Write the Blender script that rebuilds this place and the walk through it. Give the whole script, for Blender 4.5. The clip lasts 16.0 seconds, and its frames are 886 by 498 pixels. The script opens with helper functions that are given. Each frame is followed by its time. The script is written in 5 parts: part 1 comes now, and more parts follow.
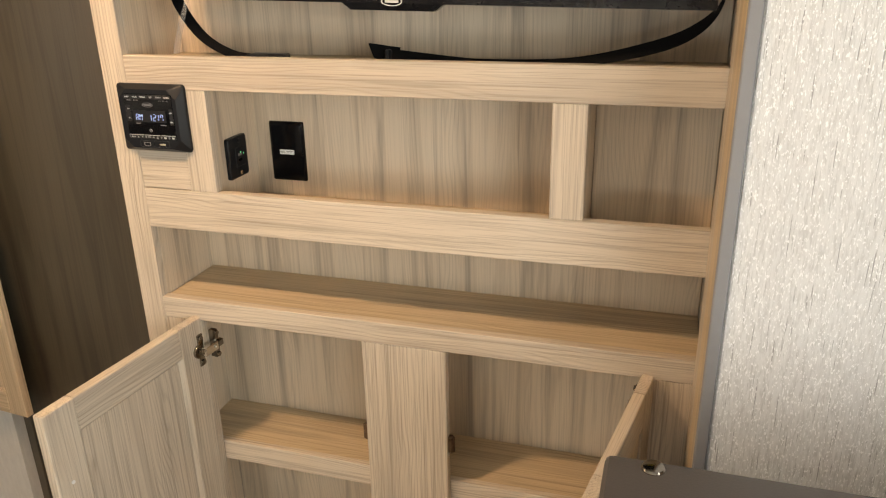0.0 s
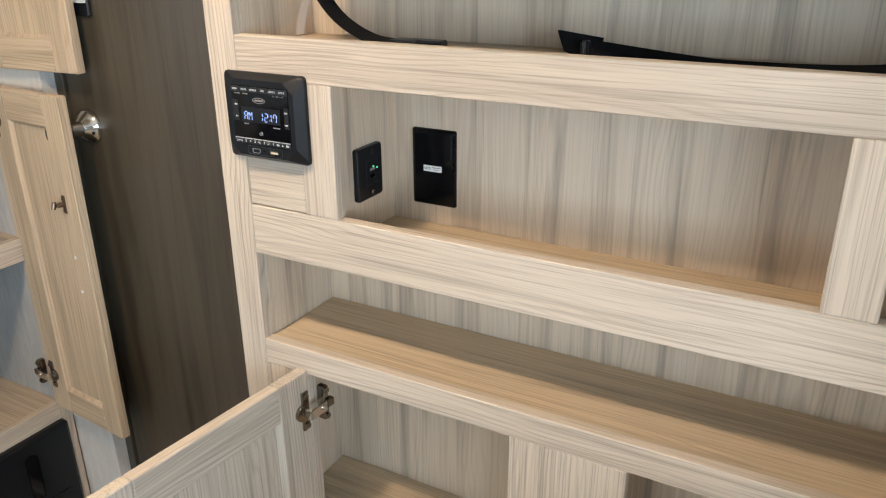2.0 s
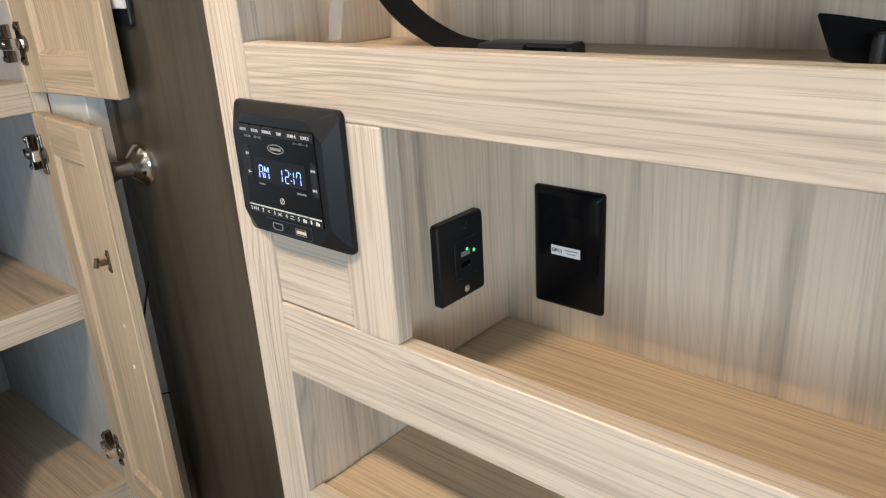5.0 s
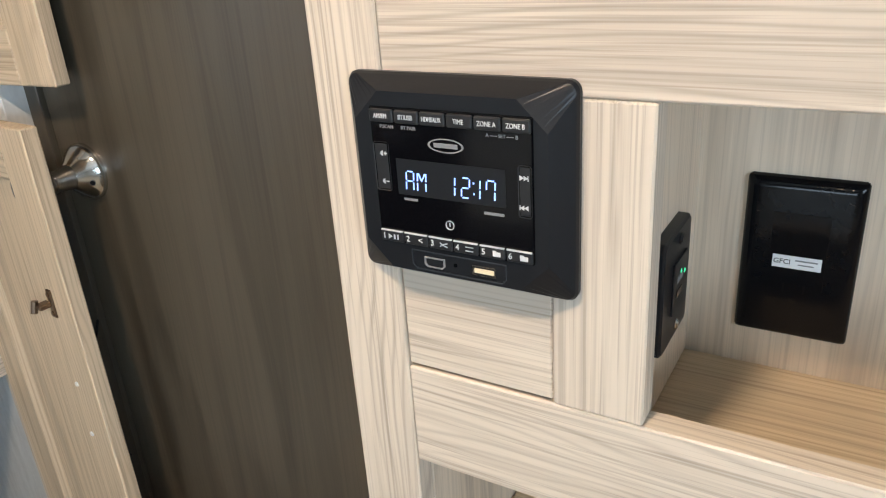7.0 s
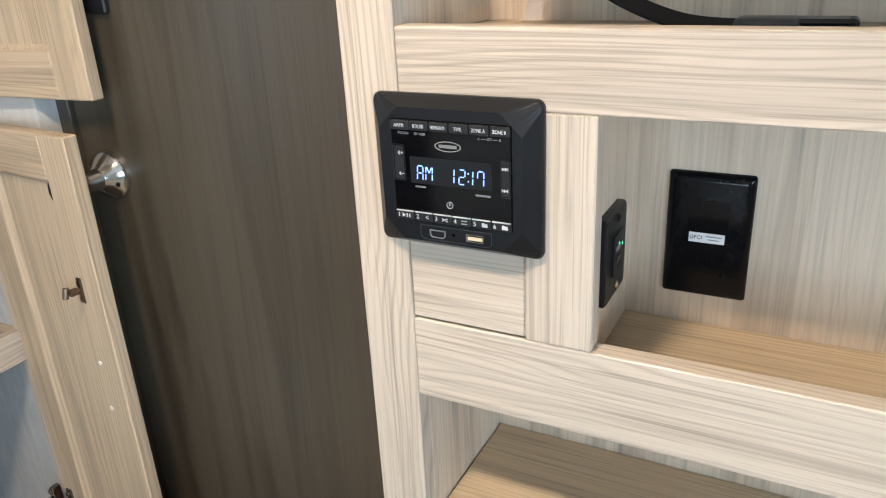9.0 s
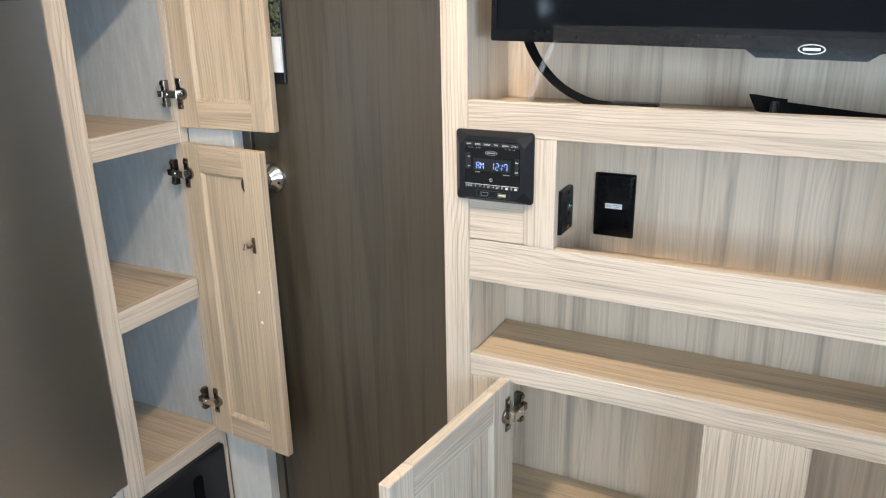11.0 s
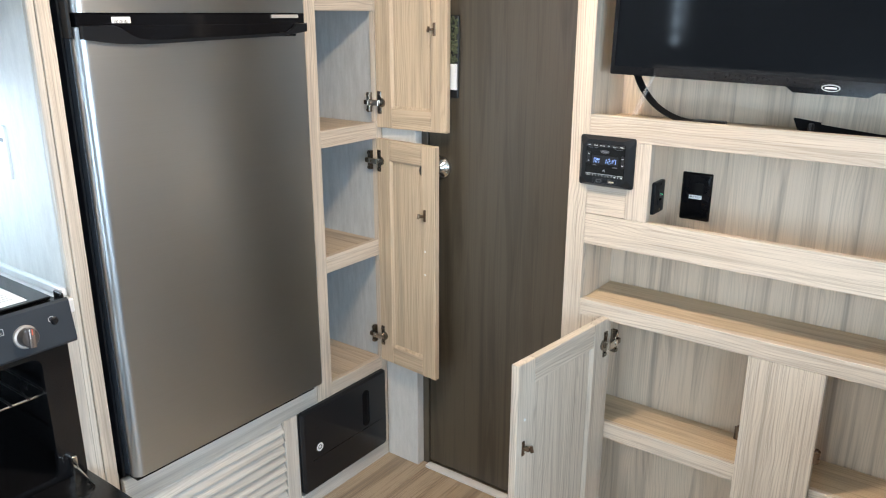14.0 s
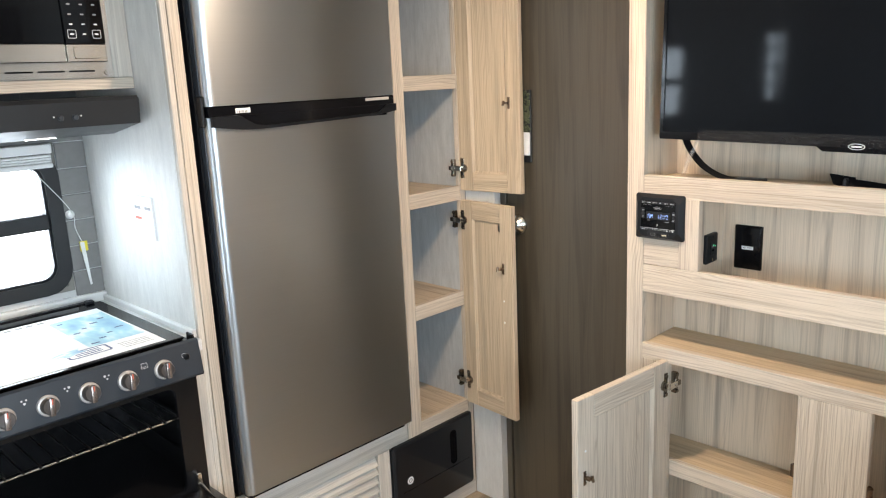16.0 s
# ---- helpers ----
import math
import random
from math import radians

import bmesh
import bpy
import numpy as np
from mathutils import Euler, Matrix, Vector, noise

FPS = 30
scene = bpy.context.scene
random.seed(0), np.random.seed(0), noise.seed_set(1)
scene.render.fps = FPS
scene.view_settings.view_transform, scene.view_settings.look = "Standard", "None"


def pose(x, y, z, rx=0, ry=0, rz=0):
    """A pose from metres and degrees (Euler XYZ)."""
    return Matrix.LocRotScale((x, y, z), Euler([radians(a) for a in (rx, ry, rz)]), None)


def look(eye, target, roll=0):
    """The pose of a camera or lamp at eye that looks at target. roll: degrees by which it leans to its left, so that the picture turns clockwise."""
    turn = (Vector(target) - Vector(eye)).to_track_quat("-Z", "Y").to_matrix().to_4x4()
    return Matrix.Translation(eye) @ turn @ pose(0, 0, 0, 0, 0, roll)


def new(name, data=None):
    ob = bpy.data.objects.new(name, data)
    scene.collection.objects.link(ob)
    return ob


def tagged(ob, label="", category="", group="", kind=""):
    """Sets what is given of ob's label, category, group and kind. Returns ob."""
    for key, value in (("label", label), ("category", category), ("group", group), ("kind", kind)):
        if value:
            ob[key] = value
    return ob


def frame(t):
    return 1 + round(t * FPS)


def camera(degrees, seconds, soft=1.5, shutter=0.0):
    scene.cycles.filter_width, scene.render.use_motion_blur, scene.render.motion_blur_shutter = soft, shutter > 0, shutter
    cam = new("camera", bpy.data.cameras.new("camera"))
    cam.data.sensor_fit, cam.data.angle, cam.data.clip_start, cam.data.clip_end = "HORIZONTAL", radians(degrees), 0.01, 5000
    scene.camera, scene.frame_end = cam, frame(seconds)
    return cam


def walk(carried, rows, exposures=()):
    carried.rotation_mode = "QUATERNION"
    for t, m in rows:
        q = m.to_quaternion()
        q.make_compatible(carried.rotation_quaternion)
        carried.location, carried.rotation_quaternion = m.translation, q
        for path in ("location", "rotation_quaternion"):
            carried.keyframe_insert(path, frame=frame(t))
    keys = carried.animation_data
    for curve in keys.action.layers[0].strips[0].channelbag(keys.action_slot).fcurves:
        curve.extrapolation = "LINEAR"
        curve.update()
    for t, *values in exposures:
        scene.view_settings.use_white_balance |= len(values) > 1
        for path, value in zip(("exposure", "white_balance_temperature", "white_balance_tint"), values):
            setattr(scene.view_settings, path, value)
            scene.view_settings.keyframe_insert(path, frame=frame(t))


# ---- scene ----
cam = camera(60.6, 16.0, soft=1.15)
PATH = [
    (0, (0.899, 1.098, 1.47), (0.353, 2.88, 0.745), -1.1),
    (0.5, (0.879, 1.115, 1.472), (0.267, 2.876, 0.745), -1.0),
    (1, (0.802, 1.193, 1.463), (0.151, 2.937, 0.733), 0.1),
    (1.5, (0.754, 1.32, 1.45), (-0.029, 3.002, 0.705), -0.2),
    (2, (0.724, 1.433, 1.432), (-0.157, 3.063, 0.678), -0.3),
    (2.5, (0.72, 1.574, 1.422), (-0.318, 3.11, 0.672), -1.1),
    (3, (0.706, 1.696, 1.41), (-0.468, 3.14, 0.677), -2.6),
    (3.5, (0.685, 1.761, 1.399), (-0.573, 3.14, 0.681), -3.5),
    (6, (0.379, 1.836, 1.365), (-0.785, 3.278, 0.613), -3.6),
    (6.5, (0.294, 1.848, 1.356), (-0.761, 3.359, 0.579), -3.8),
    (7, (0.241, 1.862, 1.347), (-0.723, 3.422, 0.549), -4.0),
    (7.5, (0.204, 1.876, 1.332), (-0.687, 3.471, 0.519), -4.1),
    (8, (0.198, 1.877, 1.334), (-0.66, 3.489, 0.52), -3.7),
    (10.3, (0.468, 1.306, 1.463), (-0.426, 2.962, 0.786), -1.6),
    (10.5, (0.482, 1.246, 1.47), (-0.406, 2.912, 0.807), -1.5),
    (11, (0.517, 1.09, 1.486), (-0.343, 2.776, 0.842), -1.1),
    (11.5, (0.537, 0.935, 1.483), (-0.31, 2.635, 0.856), -0.5),
    (12, (0.569, 0.838, 1.492), (-0.291, 2.534, 0.873), 0.0),
    (12.5, (0.658, 0.786, 1.499), (-0.249, 2.459, 0.883), 0.4),
    (13, (0.71, 0.734, 1.511), (-0.259, 2.374, 0.9), 0.5),
    (13.5, (0.726, 0.663, 1.521), (-0.326, 2.254, 0.919), 0.4),
    (14, (0.767, 0.598, 1.541), (-0.369, 2.132, 0.946), 0.1),
    (14.5, (0.848, 0.561, 1.568), (-0.372, 2.036, 0.988), -0.4),
    (15, (0.914, 0.524, 1.581), (-0.378, 1.948, 1.034), -1.2),
    (15.5, (0.961, 0.497, 1.583), (-0.384, 1.889, 1.081), -1.9),
    (16, (0.987, 0.481, 1.586), (-0.392, 1.859, 1.143), -2.6),
]
EXPOSURES = [
    (0.0, -0.62, 9700, 22), (0.6, -0.64, 10500, 25), (1.0, -0.58, 10900, 25), (1.3, -0.45, 8050, 19), (1.6, -0.45, 6900, 15), (3.7, -0.49, 6900, 15),
    (5.8, -0.45, 6700, 14), (8.2, -0.35, 6500, 13), (10.4, -0.24, 6300, 13), (13.0, -0.15, 6350, 13), (14.5, -0.21, 6450, 13), (16.0, -0.28, 7000, 16),
]
walk(cam, [(t, look(eye, target, roll)) for t, eye, target, roll in PATH], EXPOSURES)

# ---- light ----
world = bpy.data.worlds.new("world")
scene.world = world
world.use_nodes = True
_sky = world.node_tree.nodes.new("ShaderNodeTexSky")
_sky.sky_type, _sky.sun_disc = "NISHITA", False
_sky.sun_elevation, _sky.sun_rotation = radians(48), radians(250)
_bg = world.node_tree.nodes["Background"]
world.node_tree.links.new(_sky.outputs[0], _bg.inputs[0])
_bg.inputs[1].default_value = 0.15


def area(name, m, sx, sy, watts, colour, spread=180):
    data = bpy.data.lights.new(name, "AREA")
    data.shape, data.size, data.size_y, data.energy, data.color = "RECTANGLE", sx, sy, watts, colour
    data.spread = radians(spread)
    ob = new(name, data)
    ob.matrix_world = m
    return ob


CEIL = 2.08
WARM, COOL, HOODWHITE = (1.0, 0.80, 0.585), (0.64, 0.84, 1.0), (0.62, 0.86, 1.0)
CEILING_LIGHTS = [(-0.02, 1.58), (0.25, 0.10), (0.25, -1.30)]
for _x, _y in CEILING_LIGHTS:
    area("ceiling_lamp", look((_x, _y, CEIL - 0.022), (_x, _y, 0)), 0.14, 0.08, 21.0 if _y > 1 else 4.0, WARM)
area("hood_lamp", look((-1.08, 1.12, 1.476), (-1.02, 1.34, 1.06)), 0.16, 0.05, 0.95, HOODWHITE, 108)
area("daylight", look((1.905, 0.42, 1.34), (0, 0.55, 1.05)), 1.60, 0.76, 68, COOL)
# unseen low fill lamp, added to brighten the lower fronts; no known window here
area("daylight", look((0.3, -2.66, 0.62), (0.3, 0, 0.62)), 1.3, 0.72, 40, COOL)
area("daylight", look((-1.405, -2.05, 1.55), (1, -2.0, 1.4)), 0.44, 0.48, 30, COOL)
area("daylight", look((-1.405, -0.46, 1.50), (1, -0.4, 1.3)), 0.38, 0.42, 20, COOL)
area("daylight", look((-1.405, 1.0, 1.22), (0, 1.0, 1.0)), 0.4, 0.3, 4.0, COOL)


# ---- materials ----
class Nodes:
    """A small helper round one node material."""

    def __init__(self, name, rough=0.5, metal=0.0):
        self.mat = bpy.data.materials.new(name)
        self.mat.use_nodes = True
        self.tree = self.mat.node_tree
        self.bsdf = self.tree.nodes["Principled BSDF"]
        self.bsdf.inputs["Roughness"].default_value = rough
        self.bsdf.inputs["Metallic"].default_value = metal

    def add(self, kind, **settings):
        node = self.tree.nodes.new(kind)
        for key, value in settings.items():
            node.inputs[key].default_value = value
        return node

    def join(self, a, b):
        self.tree.links.new(a, b)

    def coords(self, scale=(1, 1, 1), shuffle=True):
        place = self.add("ShaderNodeTexCoord")
        out = place.outputs["Object"]
        if shuffle:
            info = self.add("ShaderNodeObjectInfo")
            times = self.add("ShaderNodeMath")
            times.operation = "MULTIPLY"
            times.inputs[1].default_value = 37.0
            self.join(info.outputs["Random"], times.inputs[0])
            plus = self.add("ShaderNodeVectorMath")
            plus.operation = "ADD"
            self.join(out, plus.inputs[0])
            self.join(times.outputs[0], plus.inputs[1])
            out = plus.outputs[0]
        mapping = self.add("ShaderNodeMapping")
        mapping.inputs["Scale"].default_value = scale
        self.join(out, mapping.inputs[0])
        return mapping.outputs[0]

    def noise(self, vec, scale=1.0, detail=4.0, rough=0.55, warp=0.0):
        node = self.add("ShaderNodeTexNoise", Scale=scale, Detail=detail, Roughness=rough, Distortion=warp)
        self.join(vec, node.inputs["Vector"])
        return node.outputs["Fac"]

    def math(self, op, a, b=0.0):
        node = self.add("ShaderNodeMath")
        node.operation = op
        for socket, value in zip(node.inputs, (a, b)):
            if isinstance(value, (int, float)):
                socket.default_value = value
            else:
                self.join(value, socket)
        return node.outputs[0]

    def ramp(self, fac, stops):
        node = self.add("ShaderNodeValToRGB")
        while len(node.color_ramp.elements) < len(stops):
            node.color_ramp.elements.new(0.5)
        for el, (at, colour) in zip(node.color_ramp.elements, stops):
            el.position, el.color = at, (*colour, 1) if len(colour) == 3 else colour
        self.join(fac, node.inputs[0])
        return node.outputs[0]

    def mix(self, fac, a, b, mode="MIX"):
        node = self.add("ShaderNodeMixRGB")
        node.blend_type = mode
        for socket, value in zip(node.inputs, (fac, a, b)):
            if isinstance(value, (int, float)):
                socket.default_value = value
            elif isinstance(value, tuple):
                socket.default_value = (*value, 1)
            else:
                self.join(value, socket)
        return node.outputs[0]

    def colour(self, out):
        if isinstance(out, tuple):
            self.bsdf.inputs["Base Color"].default_value = (*out, 1)
        else:
            self.join(out, self.bsdf.inputs["Base Color"])

    def bump(self, height, strength=0.2, distance=0.001):
        node = self.add("ShaderNodeBump", Strength=strength, Distance=distance)
        self.join(height, node.inputs["Height"])
        self.join(node.outputs[0], self.bsdf.inputs["Normal"])

    def rough(self, fac, low, high):
        node = self.add("ShaderNodeMapRange")
        node.inputs["To Min"].default_value, node.inputs["To Max"].default_value = low, high
        self.join(fac, node.inputs["Value"])
        self.join(node.outputs[0], self.bsdf.inputs["Roughness"])


def wood(name, axis, light=(0.64, 0.56, 0.465), mid=(0.56, 0.485, 0.40), grey=(0.47, 0.405, 0.335), line=(0.25, 0.20, 0.155), rough=0.45, rings=0.70, streak=0.42, bands=26, hard=0.10):
    """A wood-print laminate with its grain along one axis: broad bands, ring lines that bow into arches, dashes and pores."""
    n = Nodes(name, rough)
    k = "xyz".index(axis)

    def along(a, b):
        return tuple(a if i == k else b for i in range(3))

    where = n.coords()
    apart = n.add("ShaderNodeSeparateXYZ")
    n.join(where, apart.inputs[0])
    others = [apart.outputs[i] for i in range(3) if i != k]
    across = n.math("ADD", others[0], others[1])
    broad = n.noise(n.coords(along(1.1, bands)), 1.0, 4.0, 0.62, 0.8)
    base = n.ramp(broad, [(0.46 - 1.6 * hard, grey), (0.47 - 0.5 * hard, mid), (0.48 + 0.4 * hard, light), (0.8, light)])
    bend = n.noise(n.coords(along(1.5, 7)), 1.0, 2.5, 0.5, 0.4)
    phase = n.math("ADD", n.math("MULTIPLY", across, 900.0), n.math("MULTIPLY", bend, 95.0))
    vein = n.math("POWER", n.math("MULTIPLY", n.math("ADD", n.math("SINE", phase), 1.0), 0.5), 3.5)
    patch = n.ramp(n.noise(n.coords(along(1.6, 24)), 1.0, 2.5, 0.55, 0.6), [(0.38, (0, 0, 0)), (0.64, (1, 1, 1))])
    vein = n.math("MULTIPLY", n.math("MULTIPLY", vein, patch), 0.62 * rings)
    thin = n.noise(n.coords(along(2.0, 130)), 1.0, 3, 0.6, 0.7)
    dashes = n.ramp(thin, [(0.33, (1, 1, 1)), (0.45, (0, 0, 0))])
    fine = n.noise(n.coords(along(5.0, 520)), 1.0, 3, 0.6)
    pores = n.ramp(fine, [(0.36, (1, 1, 1)), (0.48, (0, 0, 0))])
    out = n.mix(vein, base, line)
    out = n.mix(n.math("MULTIPLY", dashes, streak), out, line)
    out = n.mix(n.math("MULTIPLY", pores, streak * 0.95), out, line)
    n.colour(out)
    n.bump(fine, 0.12, 0.0006)
    n.rough(broad, rough - 0.06, rough + 0.1)
    n.bsdf.inputs["Specular IOR Level"].default_value = 0.35
    return n.mat


WOOD_X, WOOD_Y, WOOD_Z = wood("oak_laminate_x", "x"), wood("oak_laminate_y", "y"), wood("oak_laminate_z", "z")
BACK_Z = wood("back_panel_laminate", "z", light=(0.70, 0.595, 0.475), mid=(0.585, 0.49, 0.385), grey=(0.39, 0.33, 0.27), line=(0.22, 0.18, 0.14), rings=0.34, streak=0.17, bands=25, hard=0.09)
# same oak as the rails, with the warm lamp's light put into its colour
SHELF_LAMPLIT_X = wood("oak_lamplit_shelf_x", "x", light=(0.61, 0.485, 0.335), mid=(0.52, 0.41, 0.285), grey=(0.36, 0.29, 0.21), line=(0.25, 0.185, 0.125), rings=0.45, streak=0.42, bands=22)
SHELF_Y = wood("shelf_laminate_y", "x", light=(0.56, 0.46, 0.345), mid=(0.47, 0.385, 0.29), grey=(0.36, 0.30, 0.23), line=(0.22, 0.165, 0.11), rings=0.35, streak=0.38, bands=22)
PALE_Y = wood("washed_laminate_y", "y", light=(0.66, 0.62, 0.56), mid=(0.58, 0.54, 0.48), grey=(0.50, 0.47, 0.43), line=(0.36, 0.32, 0.28), rings=0.7)
PALE_Z = wood("washed_laminate_z", "z", light=(0.66, 0.61, 0.54), mid=(0.57, 0.52, 0.46), grey=(0.48, 0.45, 0.40), line=(0.36, 0.32, 0.28), rings=0.7)
# oak tinted tan: warm lamp light on the doors, shade on the wall return
TAN_X, TAN_Z = [wood("oak_tinted_for_light_" + a, a, light=(0.62, 0.495, 0.355), mid=(0.54, 0.43, 0.305), grey=(0.46, 0.37, 0.27), line=(0.29, 0.22, 0.15), rings=0.6) for a in "xz"]
DARK_Z = wood("dark_door_laminate", "z", light=(0.084, 0.069, 0.049), mid=(0.062, 0.051, 0.036), grey=(0.038, 0.031, 0.023), line=(0.030, 0.024, 0.017), rough=0.34, rings=0.10, streak=0.22, bands=24)
DARK_Z.node_tree.nodes["Principled BSDF"].inputs["Specular IOR Level"].default_value = 0.75
PLANK = wood("floor_plank", "y", light=(0.46, 0.365, 0.26), mid=(0.37, 0.29, 0.205), grey=(0.29, 0.23, 0.17), line=(0.16, 0.12, 0.085), rough=0.4)


def plain(name, colour, rough=0.5, metal=0.0, grain=0.12, scale=60.0, bump=0.0, coat=0.0):
    """A surface of one colour with faint mottling and relief."""
    n = Nodes(name, rough, metal)
    f = n.noise(n.coords(), scale, 4)
    g = n.noise(n.coords(), scale / 14, 3)
    low = tuple(c * (1 - grain) for c in colour)
    high = tuple(min(1.0, c * (1 + grain)) for c in colour)
    n.colour(n.mix(0.5, n.mix(f, low, high), n.mix(g, low, high)))
    n.rough(g, max(0.02, rough - 0.07), min(1.0, rough + 0.07))
    if bump:
        n.bump(f, bump, 0.0008)
    if coat:
        n.bsdf.inputs["Coat Weight"].default_value = coat
    return n.mat


def glow(name, colour, strength):
    n = Nodes(name, 0.5)
    n.colour(tuple(c * 0.8 * min(1.0, strength) for c in colour))
    n.bsdf.inputs["Emission Color"].default_value = (*colour, 1)
    n.bsdf.inputs["Emission Strength"].default_value = strength
    return n.mat


def brushed(name, colour, rough, axis="z", stretch=0.0):
    """Brushed metal, its lines along one axis; stretch smears its reflections upright."""
    n = Nodes(name, rough, 1.0)
    k = "xyz".index(axis)
    f = n.noise(n.coords(tuple(3 if i == k else 420 for i in range(3)), False), 1.0, 3)
    g = n.noise(n.coords((1.5, 1.5, 1.5), False), 1.0, 2)
    n.colour(n.mix(f, tuple(c * 0.93 for c in colour), colour))
    n.rough(g, rough - 0.03, rough + 0.03)
    if stretch:
        n.bsdf.inputs["Anisotropic"].default_value = stretch
        n.bsdf.inputs["Anisotropic Rotation"].default_value = 0.25
        turn = n.add("ShaderNodeTangent")
        turn.direction_type, turn.axis = "RADIAL", "Z"
        n.join(turn.outputs[0], n.bsdf.inputs["Tangent"])
    return n.mat


def film_like(name, colour, clear, rough):
    """A thin clear skin: mostly see-through, with a gloss."""
    n = Nodes(name, rough)
    n.colour(colour)
    see = n.add("ShaderNodeBsdfTransparent")
    both = n.add("ShaderNodeMixShader")
    both.inputs[0].default_value = clear
    n.join(n.bsdf.outputs[0], both.inputs[1])
    n.join(see.outputs[0], both.inputs[2])
    n.join(both.outputs[0], n.tree.nodes["Material Output"].inputs[0])
    return n.mat


def streaked(name, low, high, rough, across):
    """A wallcovering of short upright threads."""
    n = Nodes(name, rough)
    f = n.noise(n.coords((across, across, 15), False), 1.0, 5, 0.65)
    g = n.noise(n.coords((across / 3, across / 3, 5), False), 1.0, 3, 0.6)
    h = n.noise(n.coords((160, 160, 160), False), 1.0, 2)
    m = n.math("ADD", n.math("MULTIPLY", f, 0.55), n.math("ADD", n.math("MULTIPLY", g, 0.3), n.math("MULTIPLY", h, 0.15)))
    n.colour(n.ramp(m, [(0.32, low), (0.47, tuple((a + b) / 2 for a, b in zip(low, high))), (0.62, high)]))
    n.bump(m, 0.35, 0.0015)
    return n.mat


def thread_cloth(name):
    """A pale wallcovering of upright silver threads: sparse dark strands and bright slubs on a soft weave."""
    n = Nodes(name, 0.42)
    weave = n.noise(n.coords((380, 380, 60), False), 1.0, 3, 0.6)
    strand = n.noise(n.coords((420, 420, 17), False), 1.0, 2, 0.5)
    slub = n.noise(n.coords((620, 620, 240), False), 1.0, 2, 0.5)
    broad = n.noise(n.coords((30, 30, 2), False), 1.0, 2)
    base = n.mix(n.math("MULTIPLY", broad, 0.5), n.ramp(weave, [(0.34, (0.56, 0.56, 0.555)), (0.55, (0.74, 0.745, 0.745))]), (0.64, 0.645, 0.65))
    out = n.mix(n.ramp(strand, [(0.30, (0.8, 0.8, 0.8)), (0.37, (0, 0, 0))]), base, (0.26, 0.26, 0.26))
    out = n.mix(n.ramp(slub, [(0.58, (0, 0, 0)), (0.66, (1, 1, 1))]), out, (0.93, 0.935, 0.94))
    n.colour(out)
    n.bump(n.math("ADD", strand, n.math("MULTIPLY", slub, 0.6)), 0.5, 0.0015)
    return n.mat


BLACK = plain("black_plastic", (0.007, 0.008, 0.0105), 0.36, 0, 0.25, 300, 0.05)
BLACK.node_tree.nodes["Principled BSDF"].inputs["Specular IOR Level"].default_value = 0.33
GLOSSBLACK = plain("gloss_black_plastic", (0.005, 0.005, 0.006), 0.11, 0, 0.2, 120)
GLOSSBLACK.node_tree.nodes["Principled BSDF"].inputs["Specular IOR Level"].default_value = 0.2
MATTBLACK = plain("hood_black_paint", (0.009, 0.010, 0.012), 0.46, 0, 0.2, 220, 0.04)
SLATE = plain("slate_grey_enamel", (0.028, 0.034, 0.043), 0.36, 0.0, 0.15, 200)
ENAMEL = plain("oven_black_enamel", (0.007, 0.007, 0.008), 0.25, 0, 0.4, 90)
GLASSBLACK = plain("display_glass", (0.003, 0.003, 0.004), 0.07, 0, 0.2, 60)
GLASSBLACK.node_tree.nodes["Principled BSDF"].inputs["Specular IOR Level"].default_value = 0.3
BUTTON = plain("rubber_button", (0.008, 0.0085, 0.010), 0.5, 0, 0.2, 300)
INK = plain("white_print", (0.62, 0.63, 0.64), 0.5, 0, 0.05, 100)
DIMINK = plain("grey_print", (0.22, 0.22, 0.23), 0.5, 0, 0.05, 100)
LED = glow("blue_white_digit", (0.30, 0.48, 1.0), 2.0)
LEDDIM = glow("display_window", (0.10, 0.17, 0.38), 0.006)
GREENLED = glow("green_indicator", (0.05, 1.0, 0.42), 1.5)
LAMP_WARM = glow("lit_warm_diffuser", (1.0, 0.83, 0.62), 6.0)
LAMP_COOL = glow("lit_cool_diffuser", (0.85, 0.94, 1.0), 8.0)
HINGEDARK = plain("dark_nickel_plate", (0.26, 0.23, 0.20), 0.15, 1.0, 0.12, 90)
CHROME = plain("nickel_plate", (0.74, 0.71, 0.67), 0.16, 1.0, 0.12, 90)
BRONZE = plain("dark_bronze", (0.20, 0.14, 0.10), 0.3, 1.0, 0.3, 120)
SATIN = plain("satin_nickel", (0.58, 0.56, 0.53), 0.17, 1.0, 0.06, 60)
# plated wire darkened in colour for the shade inside the oven
RACK_SHADED = plain("shaded_rack_wire", (0.09, 0.088, 0.086), 0.3, 0.8, 0.1, 90)
GOLD = plain("gold_contact", (0.82, 0.70, 0.50), 0.4, 0.2, 0.1, 90)
STEEL = brushed("brushed_steel_door", (0.50, 0.53, 0.555), 0.34, "y", 0.4)
STEEL_Y = brushed("brushed_steel_trim", (0.62, 0.585, 0.54), 0.20, "y")
LINING = streaked("pale_blue_grey_liner", (0.42, 0.445, 0.46), (0.57, 0.595, 0.61), 0.6, 90)
PANELWHITE = streaked("white_wall_panel", (0.58, 0.58, 0.565), (0.72, 0.72, 0.70), 0.5, 70)
WALLPAPER = thread_cloth("silver_thread_wallcovering")
CREAM = plain("taupe_wall_panel", (0.25, 0.235, 0.21), 0.55, 0, 0.06, 40, 0.05)
GREYTRIM = plain("grey_edge_trim", (0.25, 0.25, 0.26), 0.5, 0, 0.08, 100)
